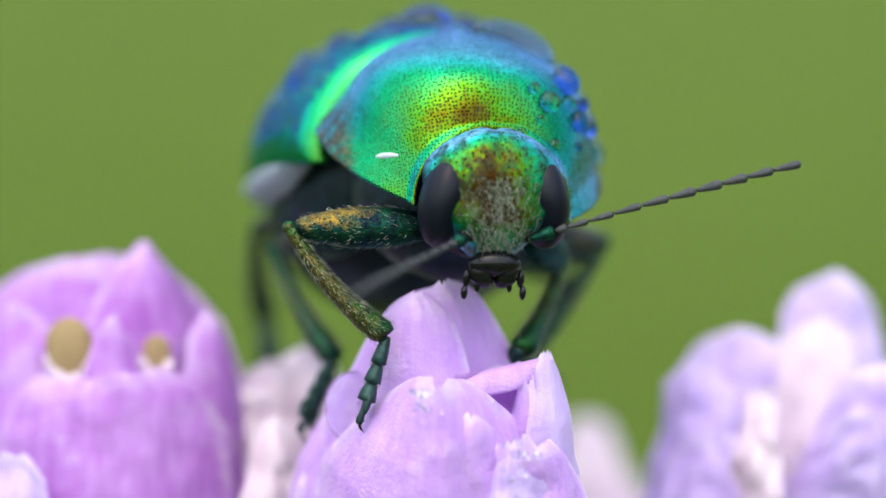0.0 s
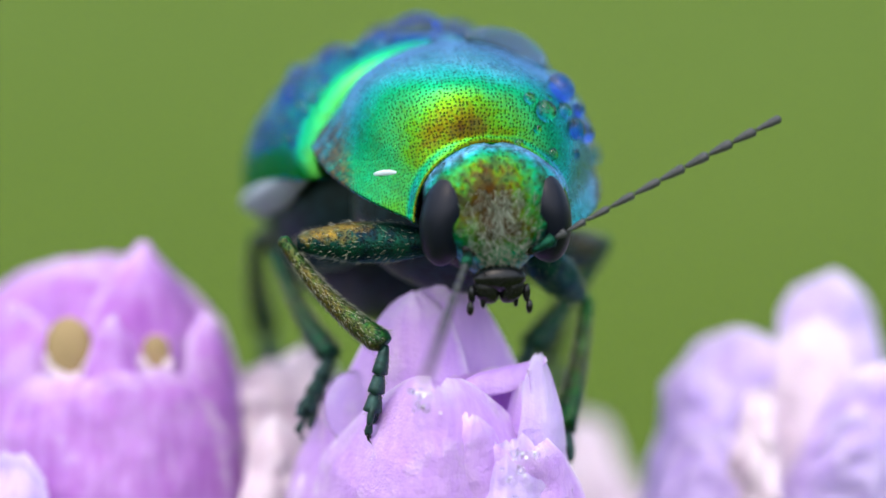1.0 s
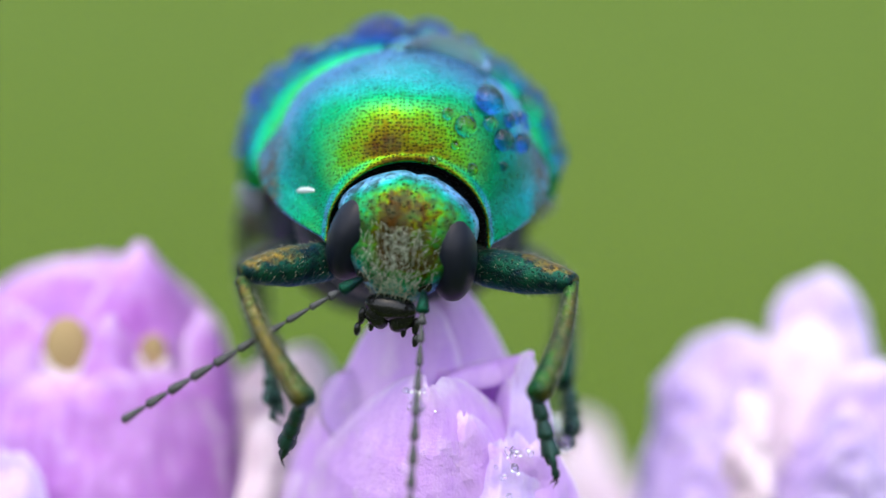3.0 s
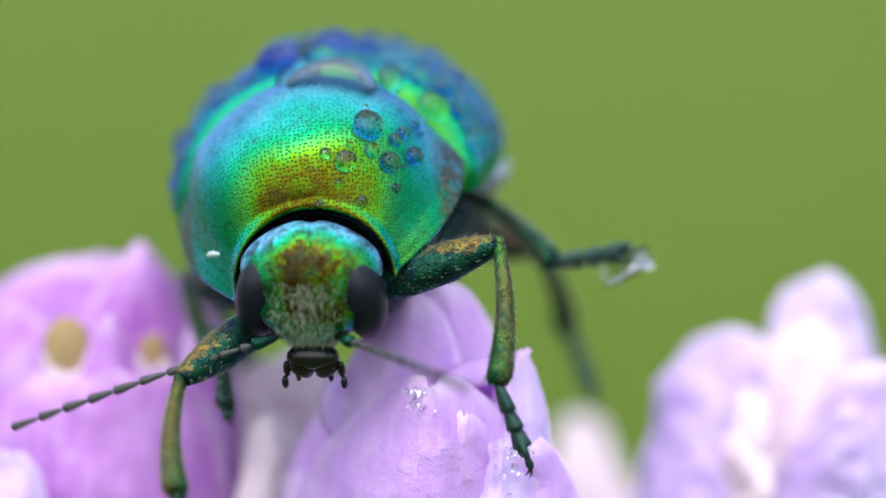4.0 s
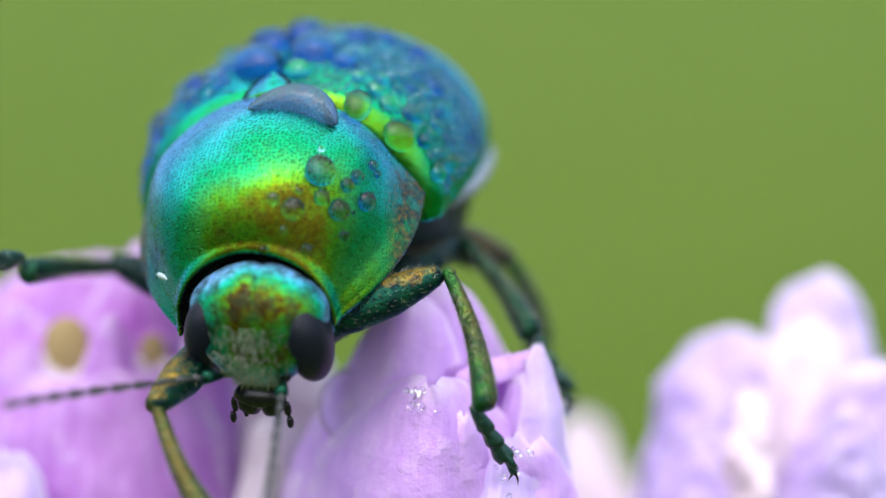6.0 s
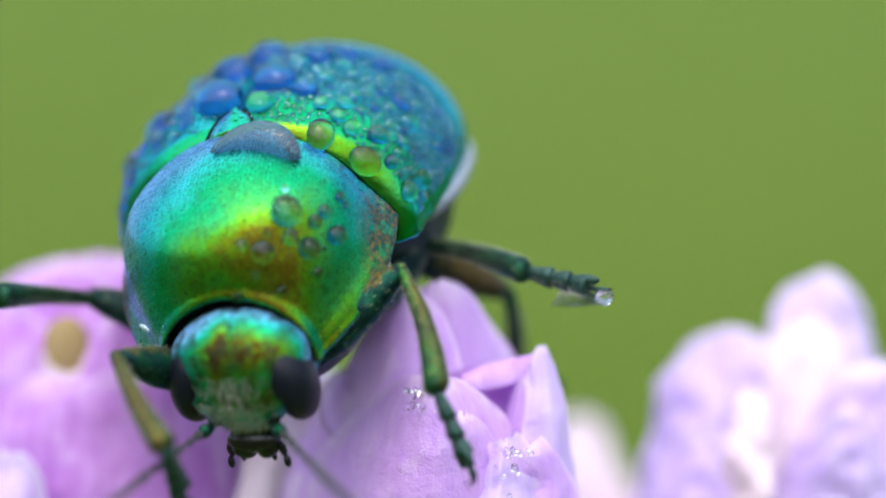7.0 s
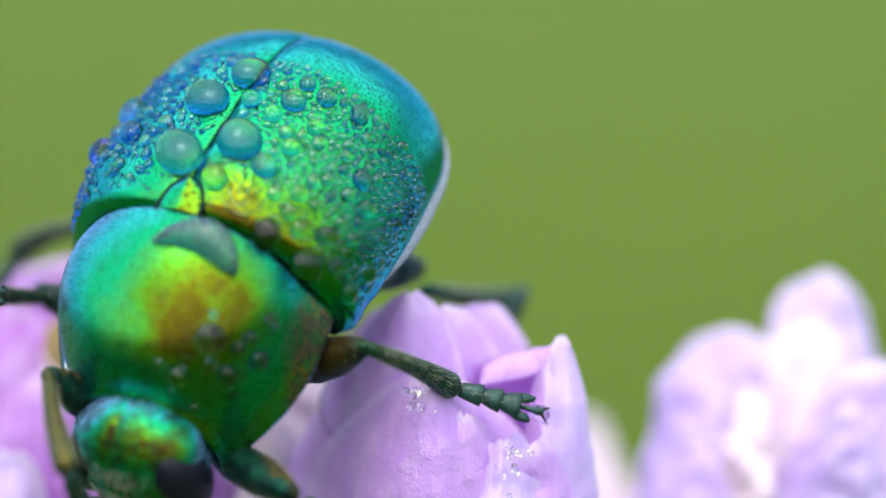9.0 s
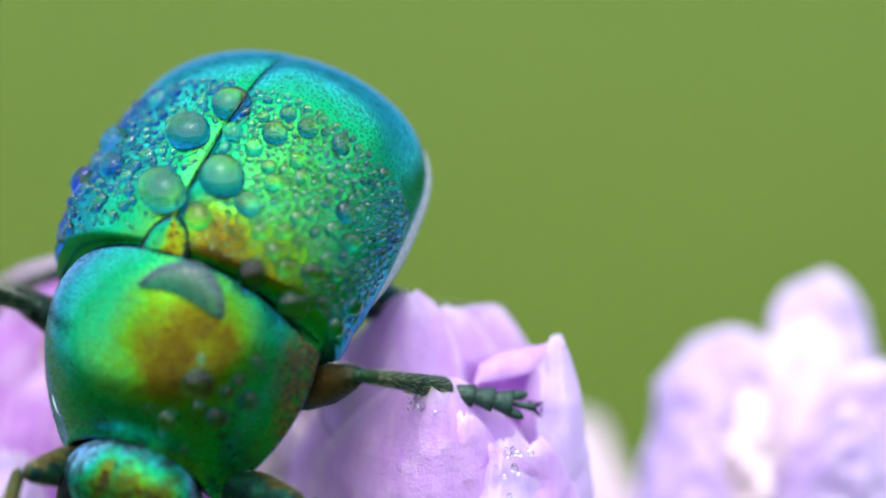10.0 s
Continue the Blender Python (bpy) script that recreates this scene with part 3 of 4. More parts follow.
def px(x, y, depth):
    """Rig millimetres from a point on the view's sheet of 1568 by 882 at a depth."""
    return Vector(((x - 784) / 13066.7 * (100 + depth), depth, (441 - y) / 13066.7 * (100 + depth)))


ANTHER_DEPTH = (1.2, 1.4)
MOVERS = {}
centre = flower("lilac_flower", "lilac blossom with cupped crumpled petals under the beetle")
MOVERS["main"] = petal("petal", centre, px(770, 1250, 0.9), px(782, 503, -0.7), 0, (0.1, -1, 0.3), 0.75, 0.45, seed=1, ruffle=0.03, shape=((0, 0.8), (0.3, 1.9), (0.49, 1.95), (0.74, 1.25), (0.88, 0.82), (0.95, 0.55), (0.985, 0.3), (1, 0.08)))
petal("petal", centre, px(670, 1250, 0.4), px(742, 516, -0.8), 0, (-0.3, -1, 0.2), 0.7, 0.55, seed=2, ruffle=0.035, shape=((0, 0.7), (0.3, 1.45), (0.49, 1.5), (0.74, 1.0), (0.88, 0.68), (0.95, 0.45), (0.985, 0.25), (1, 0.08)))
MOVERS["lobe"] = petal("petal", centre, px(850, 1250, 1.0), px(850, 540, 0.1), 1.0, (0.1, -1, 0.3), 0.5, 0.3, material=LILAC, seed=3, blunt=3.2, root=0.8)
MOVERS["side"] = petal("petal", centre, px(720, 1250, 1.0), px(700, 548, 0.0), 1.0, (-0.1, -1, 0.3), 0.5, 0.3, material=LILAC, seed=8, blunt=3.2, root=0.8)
# the deeper pink puts the shade inside the pocket into the petal's colour
MOVERS["fold"] = petal("petal", centre, px(870, 1200, 0.1), px(880, 640, -0.9), 0.66, (-0.25, -1, 0.3), -1.0, -0.1, material=PINK, seed=4, blunt=3.6, widest=0.8, dome=0.05, skew=-0.14, root=0.8, ruffle=0.03)


def rolled_lip(name, parent, rim, roll, material, seed=0):
    """A petal rim along rim (rig mm) that rolls over outwards and hangs down by roll."""
    def f(u, v, back=0.0):
        k = u * (len(rim) - 1)
        i = min(int(k), len(rim) - 2)
        p = rim[i].lerp(rim[i + 1], k - i)
        drop = roll * math.sin(math.pi * min(max(u, 0.03), 0.97)) ** 0.7
        a = math.pi * 0.75 * v
        q = p + Vector((0.1 * v * roll, -0.28 * drop * math.sin(a) - back, 0.12 * drop * math.sin(a) - drop * ease(v) * 0.9))
        return q + Vector((0, -1, 0)) * 0.05 * noise.noise(q * 2.5 + Vector((seed, 0, 0)))
    bm = surface(lambda u, v: f(u, v), 40, 16, mapped=True)
    add(bm, surface(lambda u, v: f(u, v, -0.04), 40, 16, mapped=True))
    return part(name, bm, material, parent)


pocket_rim = rolled_lip("petal_rim", centre, [px(808, 700, -1.2), px(816, 668, -1.15), px(850, 650, -1.1), px(905, 638, -1.1), px(945, 628, -1.2), px(968, 621, -1.3)], 0.42, LILAC, 3)
pocket_rim.parent = MOVERS["fold"]
petal("petal", MOVERS["fold"], px(930, 1200, -0.3), px(925, 668, -1.25), 0, (-0.5, -1, 0.2), 0.7, 0.1, material=LILAC, seed=44, ruffle=0.03, shape=((0, 0.3), (0.6, 0.36), (0.85, 0.3), (0.95, 0.2), (1, 0.05)))
MOVERS["lip"] = petal("petal", centre, px(985, 1200, -0.6), px(968, 622, -1.3), 0, (0.55, -1, 0.2), 0.6, 0.2, material=PALE, seed=9, shape=((0, 0.4), (0.5, 0.52), (0.75, 0.36), (0.93, 0.2), (1, 0.05)))
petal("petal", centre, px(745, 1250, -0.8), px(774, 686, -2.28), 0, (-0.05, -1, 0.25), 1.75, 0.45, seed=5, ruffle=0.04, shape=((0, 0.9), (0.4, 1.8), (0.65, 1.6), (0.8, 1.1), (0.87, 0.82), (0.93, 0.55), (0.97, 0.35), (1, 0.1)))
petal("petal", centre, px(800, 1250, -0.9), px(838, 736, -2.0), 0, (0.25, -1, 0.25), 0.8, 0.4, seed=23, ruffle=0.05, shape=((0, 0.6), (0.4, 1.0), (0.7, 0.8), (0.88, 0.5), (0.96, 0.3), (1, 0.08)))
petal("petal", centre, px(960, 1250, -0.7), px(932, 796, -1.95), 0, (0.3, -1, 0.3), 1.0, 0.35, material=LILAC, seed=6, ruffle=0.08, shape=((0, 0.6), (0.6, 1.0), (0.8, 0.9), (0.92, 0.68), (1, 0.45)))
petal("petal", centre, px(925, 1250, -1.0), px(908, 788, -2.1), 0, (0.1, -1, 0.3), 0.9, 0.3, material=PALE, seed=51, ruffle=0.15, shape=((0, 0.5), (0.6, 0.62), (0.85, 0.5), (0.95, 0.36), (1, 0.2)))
petal("petal", centre, px(560, 1250, 0.9), px(590, 720, 0.2), 0, (-0.7, -1, 0.2), 0.8, 0.4, seed=18, ruffle=0.04, shape=((0, 0.5), (0.5, 0.85), (0.8, 0.55), (0.93, 0.3), (1, 0.06)))
petal("petal", centre, px(800, 1250, 3.2), px(760, 640, 2.4), 1.5, (0, 1, 0.3), 0.5, 0.5, material=LILAC, seed=7)
calyx(centre, (0.1, 0.8, -8.4), 1.7, 2.6)
stalk(centre, (0.1, 0.8, -8.4), 0.0, 0.0)

left = flower("pink_flower_bud", "round pink-lilac flower bud with two cream holes")
petal("petal", left, px(190, 1200, 2.9), px(140, 452, 2.6), 0, (-0.1, -1, 0.3), 0.8, 0.8, material=PINK, ruffle=0.05, seed=11, shape=((0, 1.2), (0.5, 2.1), (0.67, 2.15), (0.815, 1.9), (0.9, 1.5), (0.95, 1.15), (0.98, 0.8), (1, 0.3)))
petal("petal", left, px(305, 1200, 2.5), px(250, 430, 2.3), 0, (0.5, -1, 0.3), 0.8, 0.7, material=PINK, ruffle=0.05, seed=12, shape=((0, 0.8), (0.5, 1.2), (0.67, 1.2), (0.8, 1.0), (0.9, 0.62), (0.95, 0.34), (0.98, 0.17), (1, 0.05)))
petal("petal", left, px(10, 1200, 2.2), px(30, 540, 1.7), 0, (-0.4, -1, 0.3), 0.8, 0.6, material=PINK, ruffle=0.05, seed=13, shape=((0, 0.7), (0.5, 1.1), (0.8, 0.95), (0.92, 0.6), (1, 0.15)))
petal("petal", left, px(205, 1200, 1.5), px(190, 664, 0.95), 0, (0, -1, 0.3), 0.75, 0.6, material=PINK, ruffle=0.05, seed=14, shape=((0, 0.9), (0.5, 1.7), (0.8, 1.6), (0.93, 1.3), (1, 0.85)))
petal("petal", left, px(195, 1200, 1.4), px(200, 560, 1.0), 0, (0, -1, 0.3), 0.6, 0.4, material=PINK, ruffle=0.05, seed=10, shape=((0, 0.4), (0.5, 0.5), (0.85, 0.38), (0.95, 0.25), (1, 0.06)))
petal("petal", left, px(375, 1200, 2.2), px(362, 555, 1.6), 0, (0.8, -1, 0.2), 0.9, 0.5, material=PINK, ruffle=0.05, seed=15, shape=((0, 0.4), (0.5, 0.65), (0.8, 0.5), (0.93, 0.3), (1, 0.08)))
petal("petal", left, px(20, 1200, 1.0), px(30, 800, 0.3), 0.75, (-0.2, -1, 0.0), 0.6, 0.4, material=PALE, seed=16, ruffle=0.12)
petal("petal", left, px(200, 1200, 5.0), px(180, 520, 4.2), 1.7, (0, 1, 0.3), 0.7, 0.8, material=PINK, seed=17, root=0.8)
calyx(left, (-4.3, 2.6, -8.2), 1.7, 2.6)
stalk(left, (-4.3, 2.6, -8.2), -0.012, 0.01)

right = flower("pale_flower", "bright pale lilac blossom with crumpled petals")
petal("petal", right, px(1470, 1250, 4.2), px(1470, 484, 3.4), 0.85, (0.1, -1, 0.4), 0.6, 0.5, material=PALE, ruffle=0.11, seed=21, blunt=3.4, widest=0.75)
petal("petal", right, px(1310, 1250, 4.0), px(1300, 578, 3.2), 1.0, (-0.3, -1, 0.4), 0.6, 0.5, material=PALE, ruffle=0.11, seed=22, blunt=3.4, root=0.8)
petal("petal", right, px(1230, 1250, 3.6), px(1235, 640, 2.8), 0.75, (-0.5, -1, 0.3), 0.6, 0.5, material=PALE, ruffle=0.11, seed=23, blunt=3, root=0.9)
petal("petal", right, px(1530, 1250, 3.2), px(1570, 640, 2.2), 1.4, (0.1, -1, 0.5), 0.6, 0.6, material=PALE, ruffle=0.11, seed=24, blunt=2.4, root=0.8)
petal("petal", right, px(1270, 1250, 3.0), px(1260, 760, 2.2), 1.05, (-0.2, -1, 0.3), 0.6, 0.5, material=PALE, ruffle=0.11, seed=25, blunt=2.8, root=1.0)
# whitish petals stand in for the blossom's bright wet highlights
petal("petal", right, px(1430, 1250, 3.4), px(1448, 566, 2.6), 0.75, (0.05, -0.8, 1.0), 0.4, 0.4, material=WHITE, seed=26, blunt=3)
petal("petal", right, px(1330, 1250, 2.6), px(1345, 690, 1.9), 0.5, (-0.2, -1, 0.5), 0.6, 0.35, material=WHITE, ruffle=0.2, seed=28, blunt=2)
petal("petal", right, px(1500, 1250, 2.6), px(1520, 720, 1.7), 0.85, (0.2, -1, 0.4), 0.6, 0.4, material=PALE, ruffle=0.15, seed=29, blunt=2)
petal("petal", right, px(1420, 1250, 6.4), px(1400, 640, 5.8), 1.6, (0, 1, 0.3), 0.6, 0.6, material=PALE, ruffle=0.11, seed=27)
calyx(right, (4.9, 4.4, -8.6), 1.8, 2.6)
stalk(right, (4.9, 4.4, -8.6), 0.014, 0.012)

behind = flower("whitish_flower", "withered whitish-pink blossom behind the others")
petal("petal", behind, px(490, 1200, 3.4), px(480, 640, 2.9), 0.95, (0, -1, 0.3), 0.5, 0.4, material=WHITE, seed=31, ruffle=0.15)
petal("petal", behind, px(545, 1200, 3.4), px(545, 610, 3.1), 0.8, (0.2, -1, 0.3), 0.5, 0.4, material=WHITE, seed=32, ruffle=0.15)
petal("petal", behind, px(445, 1200, 2.6), px(440, 690, 2.1), 0.7, (-0.2, -1, 0.3), 0.5, 0.4, material=WHITE, seed=33, ruffle=0.15)
petal("petal", behind, px(490, 1200, 2.0), px(490, 740, 1.4), 0.6, (0.1, -1, 0.4), 0.5, 0.4, material=WHITE, seed=34, ruffle=0.15)
calyx(behind, (-2.3, 2.9, -8.0), 1.2, 2.6)
stalk(behind, (-2.3, 2.9, -8.0), -0.006, 0.016)

far_bloom = flower("white_flower", "small blurred white blossom far behind")
petal("petal", far_bloom, px(1060, 1150, 9), px(1040, 735, 8.6), 0.7, (0, -1, 0.3), 0.5, 0.4, material=WHITE, seed=41)
petal("petal", far_bloom, px(1090, 1150, 8.6), px(1100, 845, 8.2), 0.75, (0.2, -1, 0.3), 0.5, 0.4, material=WHITE, seed=42)
calyx(far_bloom, (2.2, 9.2, -7.6), 1.0, 2.6)
stalk(far_bloom, (2.2, 9.2, -7.6), 0.006, 0.02)



def torn_hole(x, y, depth, w, h, seed):
    """A cream anther showing flush in a torn gap of the bud, with a ragged whitish lower edge."""
    c = px(x, y, depth)
    part("anther", ball(w, 0.07, h, c, 20), ANTHER, left, "cream anther in a torn gap")
    rng = random.Random(seed)
    bm = bmesh.new()
    for i in range(9):
        a = radians(205 + 16 * i)
        add(bm, ball(0.06 * rng.uniform(0.7, 1.6), 0.05, 0.06 * rng.uniform(0.7, 1.8), c + Vector((w * 1.02 * math.cos(a), -0.04, h * 1.02 * math.sin(a))), 8))
    part("torn_edge", bm, WHITE, left, "ragged whitish petal edge")


torn_hole(122, 615, ANTHER_DEPTH[0], 0.33, 0.42, 1)
torn_hole(277, 628, ANTHER_DEPTH[1], 0.2, 0.28, 2)


def bead(x, y, depth, r, seed, flat=0.8):
    rng = Vector((seed * 3.7, seed * 1.9, 0))
    part("water_drop", ball(r, r * flat, r, px(x, y, depth), 8, lambda p: p * (1 + 0.8 * noise.noise(p * 1.7 + rng))), FROST if r < 0.03 else CLEAR, centre, smooth=False)


part("water_drop", ball(0.42, 0.2, 0.5, px(628, 722, -0.5), 28), CLEAR, centre, "large flat clear drop")
rng = random.Random(12)
for x, y, depth, n, spread in ((746, 692, -2.34, 12, 14), (770, 715, -2.36, 4, 22), (930, 800, -2.25, 9, 18), (910, 830, -2.3, 7, 30)):
    for i in range(n):
        bead(x + rng.gauss(0, spread * 0.7), y + abs(rng.gauss(0, spread * 0.6)), depth, rng.choice((0.018, 0.025, 0.032, 0.045, 0.065)), i + x)


# ---- beetle: x to its picture-right side, y to its tail, z to its back; millimetres
beetle = tagged(new("leaf_beetle"), "metallic green-gold leaf beetle wet with dew, walking over a lilac blossom", "beetle")
PC = Vector((0, 0.2, -0.3))


def pronotum_at(u, v, lift=0.0):
    """u from one side margin (0) to the other (1), v from the hind margin (0) to the collar (1)."""
    s = 2 * u - 1
    a = s * radians(91)
    out = ease((abs(s) - 0.7) / 0.3)
    rear = Vector(((1.72 + 0.24 * out) * math.sin(a), 0.74 - 0.19 * s * s, -0.3 + 1.53 * math.cos(a)))
    b = s * radians(100)
    front = Vector((1.08 * math.sin(b), -1.45 - 0.1 * abs(s), -0.96 + 0.92 * math.cos(b)))
    d0, d1 = rear - PC, front - PC
    l0, l1 = d0.length, d1.length
    ang = d0.angle(d1)
    d = (d0.normalized() * math.sin((1 - v) * ang) + d1.normalized() * math.sin(v * ang)) / math.sin(ang)
    edge = l0 * (1 - v) + l1 * v
    k = math.sin(math.pi * v) ** 0.6
    k *= 1 - 0.6 * out
    rad = edge * (1 - k) + 1.76 * (1 - 0.12 * ease((d.z - 0.5) / 0.5)) * k
    # raised bead along the front rim and the side margins, and a shallow gutter inside it
    bead = 0.035 * ease((v - 0.95) / 0.03) + 0.035 * ease((abs(s) - 0.955) / 0.03) - 0.015 * math.exp(-((abs(s) - 0.86) / 0.06) ** 2)
    return PC + d * (rad + bead + lift)


def build_pronotum():
    def f(u, v):
        return pronotum_at(u, v)
    ob = part("pronotum", surface(f, 96, 80), PRONOTUM, beetle, "pitted green shield with gold front and blue sides")
    ob.modifiers.new("shell", "SOLIDIFY").thickness = 0.04 * MM
    return ob


def elytron_at(y, a, side):
    """A place on the wing case: y along it, a the angle from the seam down to the edge in degrees."""
    f = math.sqrt(max(1 - (max(y - 2.3, 0) / 2.6) ** 4, 0))
    w = lerp(y, (0.5, 0.7, 1.0, 1.4, 2.2, 3.2), (1.8, 1.92, 2.1, 2.2, 2.22, 2.15)) * f + 0.2 * ease((a - 60) / 40) * ease((1.2 - y) / 0.6)
    h = lerp(y, (0.5, 0.62, 0.9, 1.6), (1.47, 1.52, 1.65, 1.74)) * f
    dip = 0.05 * math.exp(-(a / 4.0) ** 2)
    return Vector((side * (w * math.sin(radians(a)) + 0.012), y, -0.4 - 0.16 * max(y - 1.5, 0) ** 1.15 + (h - dip) * math.cos(radians(a))))


def build_elytron(side):
    def f(u, v):
        a = 104 * u
        first = 0.76 - 0.2 * u * u
        if v < 0.03:
            k = 1 - v / 0.03
            p = elytron_at(first, a, side)
            q = p.lerp(Vector((side * 0.012, 0.8, -0.4)), 0.22 * k)
            q.x = p.x * (1 - 0.22 * k)
            return q
        return elytron_at(first + (4.899 - first) * (1 - (1 - v) ** 1.35), a, side)
    ob = part("elytron", surface(f, 60, 90, mapped=True), ELYTRON, beetle, "pitted metallic wing case beaded with dew")
    ob.modifiers.new("shell", "SOLIDIFY").thickness = 0.04 * MM
    return ob


pronotum = build_pronotum()


def collar(u, v):
    p = pronotum_at(u, 1.0)
    p = p.lerp(Vector((0, -1.2, -1.0)), 0.02 + 0.2 * v)
    return p + Vector((0, 0.5 * v, 0))


part("collar", surface(collar, 60, 6), BLACK, beetle, "black collar inside the shield's front rim")
elytra = {-1: build_elytron(-1), 1: build_elytron(1)}


def scutellum_at(u, v):
    w = 0.29 * (1 - v ** 2.2) ** 0.6 + 0.02
    s = 2 * u - 1
    return w * s, 0.74 + 0.5 * v, 1.21 + 0.09 * v + 0.03 * (1 - s * s) - 0.05 * abs(s)


SCUTELLUM = shell("scutellum_shell", pits=9.0, rough=0.3, shift=0.0)
part("scutellum_groove", surface(lambda u, v: (1.12 * (scutellum_at(u, v)[0]), 0.72 + 0.56 * v, 1.2 + 0.1 * v), 16, 16), GROOVE, beetle, "dark groove round the plate")
plate = part("scutellum", surface(lambda u, v: Vector(scutellum_at(u, v)) + Vector((0, 0, 0.035)), 16, 16), SCUTELLUM, beetle, "small gold-green triangular plate")
plate.modifiers.new("shell", "SOLIDIFY").thickness = 0.08 * MM
part("thorax", ball(1.5, 1.35, 1.2, (0, 0.0, -0.95), 32), UNDERSIDE, beetle, "dark thorax under the shield")
part("neck", ball(0.88, 0.6, 0.78, (0, -1.05, -1.0), 24), BLACK, beetle, "black neck in the collar")


def belly(p):
    return Vector((p.x, p.y, p.z * (1.6 if p.z < 0 else 1) - 0.25 * p.y))


part("abdomen", ball(1.98, 2.1, 1.15, (0, 2.6, -0.95), 40, belly), UNDERSIDE, beetle, "dark blue-black abdomen")
for side in (-1, 1):
    def flank(u, v, side=side):
        y = 1.2 + 3.1 * u
        k = math.sin(math.pi * min(max(u, 0.02), 0.98)) ** 0.5
        p = elytron_at(y, 100, side)
        return p.x * (0.97 + (0.02 + 0.05 * ease(u * 2)) * math.sin(math.pi * v) - 0.12 * v * v), y, p.z - 0.02 - 0.5 * v * k
    ob = part("flank", surface(flank, 24, 10), DOWN, beetle, "flank with whitish down")
    ob.modifiers.new("shell", "SOLIDIFY").thickness = 0.06 * MM


# ---- head
def skull(p):
    low = ease((-p.z - 0.1) / 0.9)
    brow = 0.05 * math.exp(-((abs(p.x) - 0.42) / 0.16) ** 2 - ((p.z + 0.38) / 0.25) ** 2)
    crest = -0.05 * math.exp(-(p.x / 0.1) ** 2) * ease(p.z + 0.4)
    k = (1 + brow + crest) * (0.9 if p.z > 0 else 1)
    wide = 1 + 0.16 * math.exp(-((p.z - 0.45) / 0.4) ** 2)
    return Vector((p.x * (1 - 0.42 * low) * k * wide, (p.y * (1 - 0.15 * low) - 0.12 * low) * k, p.z * k))


head = part("head", ball(0.98, 0.74, 0.98, (0, -0.02, 0.02), 44, skull), HEAD_SHELL, beetle, "gold-green pitted head with pale hairs")
for side in (-1, 1):
    def lens(p, side=side):
        notch = 0.35 * math.exp(-((p.z + 0.15) / 0.3) ** 2) * max(-side * p.x, 0)
        return Vector((p.x + side * notch, p.y, p.z))
    bm = ball(0.34, 0.48, 0.64, (0, 0, 0), 32, lens)
    bmesh.ops.transform(bm, matrix=Matrix.Translation(Vector((side * 0.67, -0.16, -0.09)) * MM) @ Euler((0, radians(side * -8), radians(side * 12))).to_matrix().to_4x4(), verts=bm.verts)
    part("eye", bm, EYE, head, "matt dark grey kidney-shaped eye")
    palp = bmesh.new()
    add(palp, ball(0.055, 0.055, 0.13, (side * 0.37, -0.5, -1.06), 10))
    add(palp, ball(0.05, 0.06, 0.1, (side * 0.4, -0.55, -1.24), 10))
    add(palp, ball(0.04, 0.04, 0.09, (side * 0.22, -0.52, -1.16), 10))
    part("palp", palp, BLACK, head, "black mouth feeler")
    bm = ball(0.18, 0.19, 0.22, (side * 0.17, -0.47, -0.98), 16, lambda p, side=side: Vector((p.x - side * 0.35 * max(-p.z, 0) ** 2, p.y, p.z)))
    part("mandible", bm, BLACK, head, "black jaw")
for side in (-1, 1):
    part("antenna_socket", ball(0.12, 0.07, 0.11, (side * 0.4, -0.56, -0.44), 14), BLACK, head, "dark socket of an antenna")
part("labrum", ball(0.36, 0.2, 0.17, (0, -0.52, -0.82), 24, lambda p: Vector((p.x, p.y, p.z - 0.2 * p.x * p.x + 0.25 * math.exp(-(p.x / 0.25) ** 2) * min(p.z, 0)))), BLACK, head, "shiny black upper lip")
bm = bmesh.new()
rng = random.Random(8)
for _ in range(1100):
    x, z = rng.gauss(0, 0.3), rng.uniform(-0.94, 0.4)
    if abs(x) > 0.6 or x * x + z * z > 0.97 or rng.random() < 0.5 * ease(z + 0.3):
        continue
    p = skull(Vector((x, -math.sqrt(1 - x * x - z * z), z)))
    thorn(bm, (p.x * 0.98, p.y * 0.74 - 0.02, p.z * 0.98 + 0.02), (rng.gauss(0, 0.5) - x, -0.45, -0.9 + rng.gauss(0, 0.45)), rng.uniform(0.07, 0.17), 0.0036)
tagged(part("face_hair", bm, HAIR, head, "short pale face hairs"), kind="stuff")


def antenna(side):
    bm = bmesh.new()
    x = 0.0
    for i in range(11):
        l = 1.06 * (0.34, 0.16, 0.28, 0.34, 0.36, 0.36, 0.35, 0.34, 0.33, 0.33, 0.36)[i]
        r = (0.085, 0.055, 0.045, 0.045, 0.05, 0.055, 0.06, 0.062, 0.062, 0.06, 0.055)[i]
        seg = lathe([(x, r * 0.35), (x + l * 0.15, r * 0.6), (x + l * 0.6, r), (x + l * 0.88, r * 1.1), (x + l * 0.98, r * 0.5)], 10)
        for v in seg.verts:
            s = v.co.x / MM
            v.co.z += -0.008 * s * s * MM
        for f in seg.faces:
            f.material_index = 0 if i == 0 else 1
        add(bm, seg)
        x += l
    return part("antenna", bm, [LEG_SHELL, ANTENNA], head, "dark beaded antenna with a gold-green base")


antennae = {"L": antenna(-1), "R": antenna(1)}


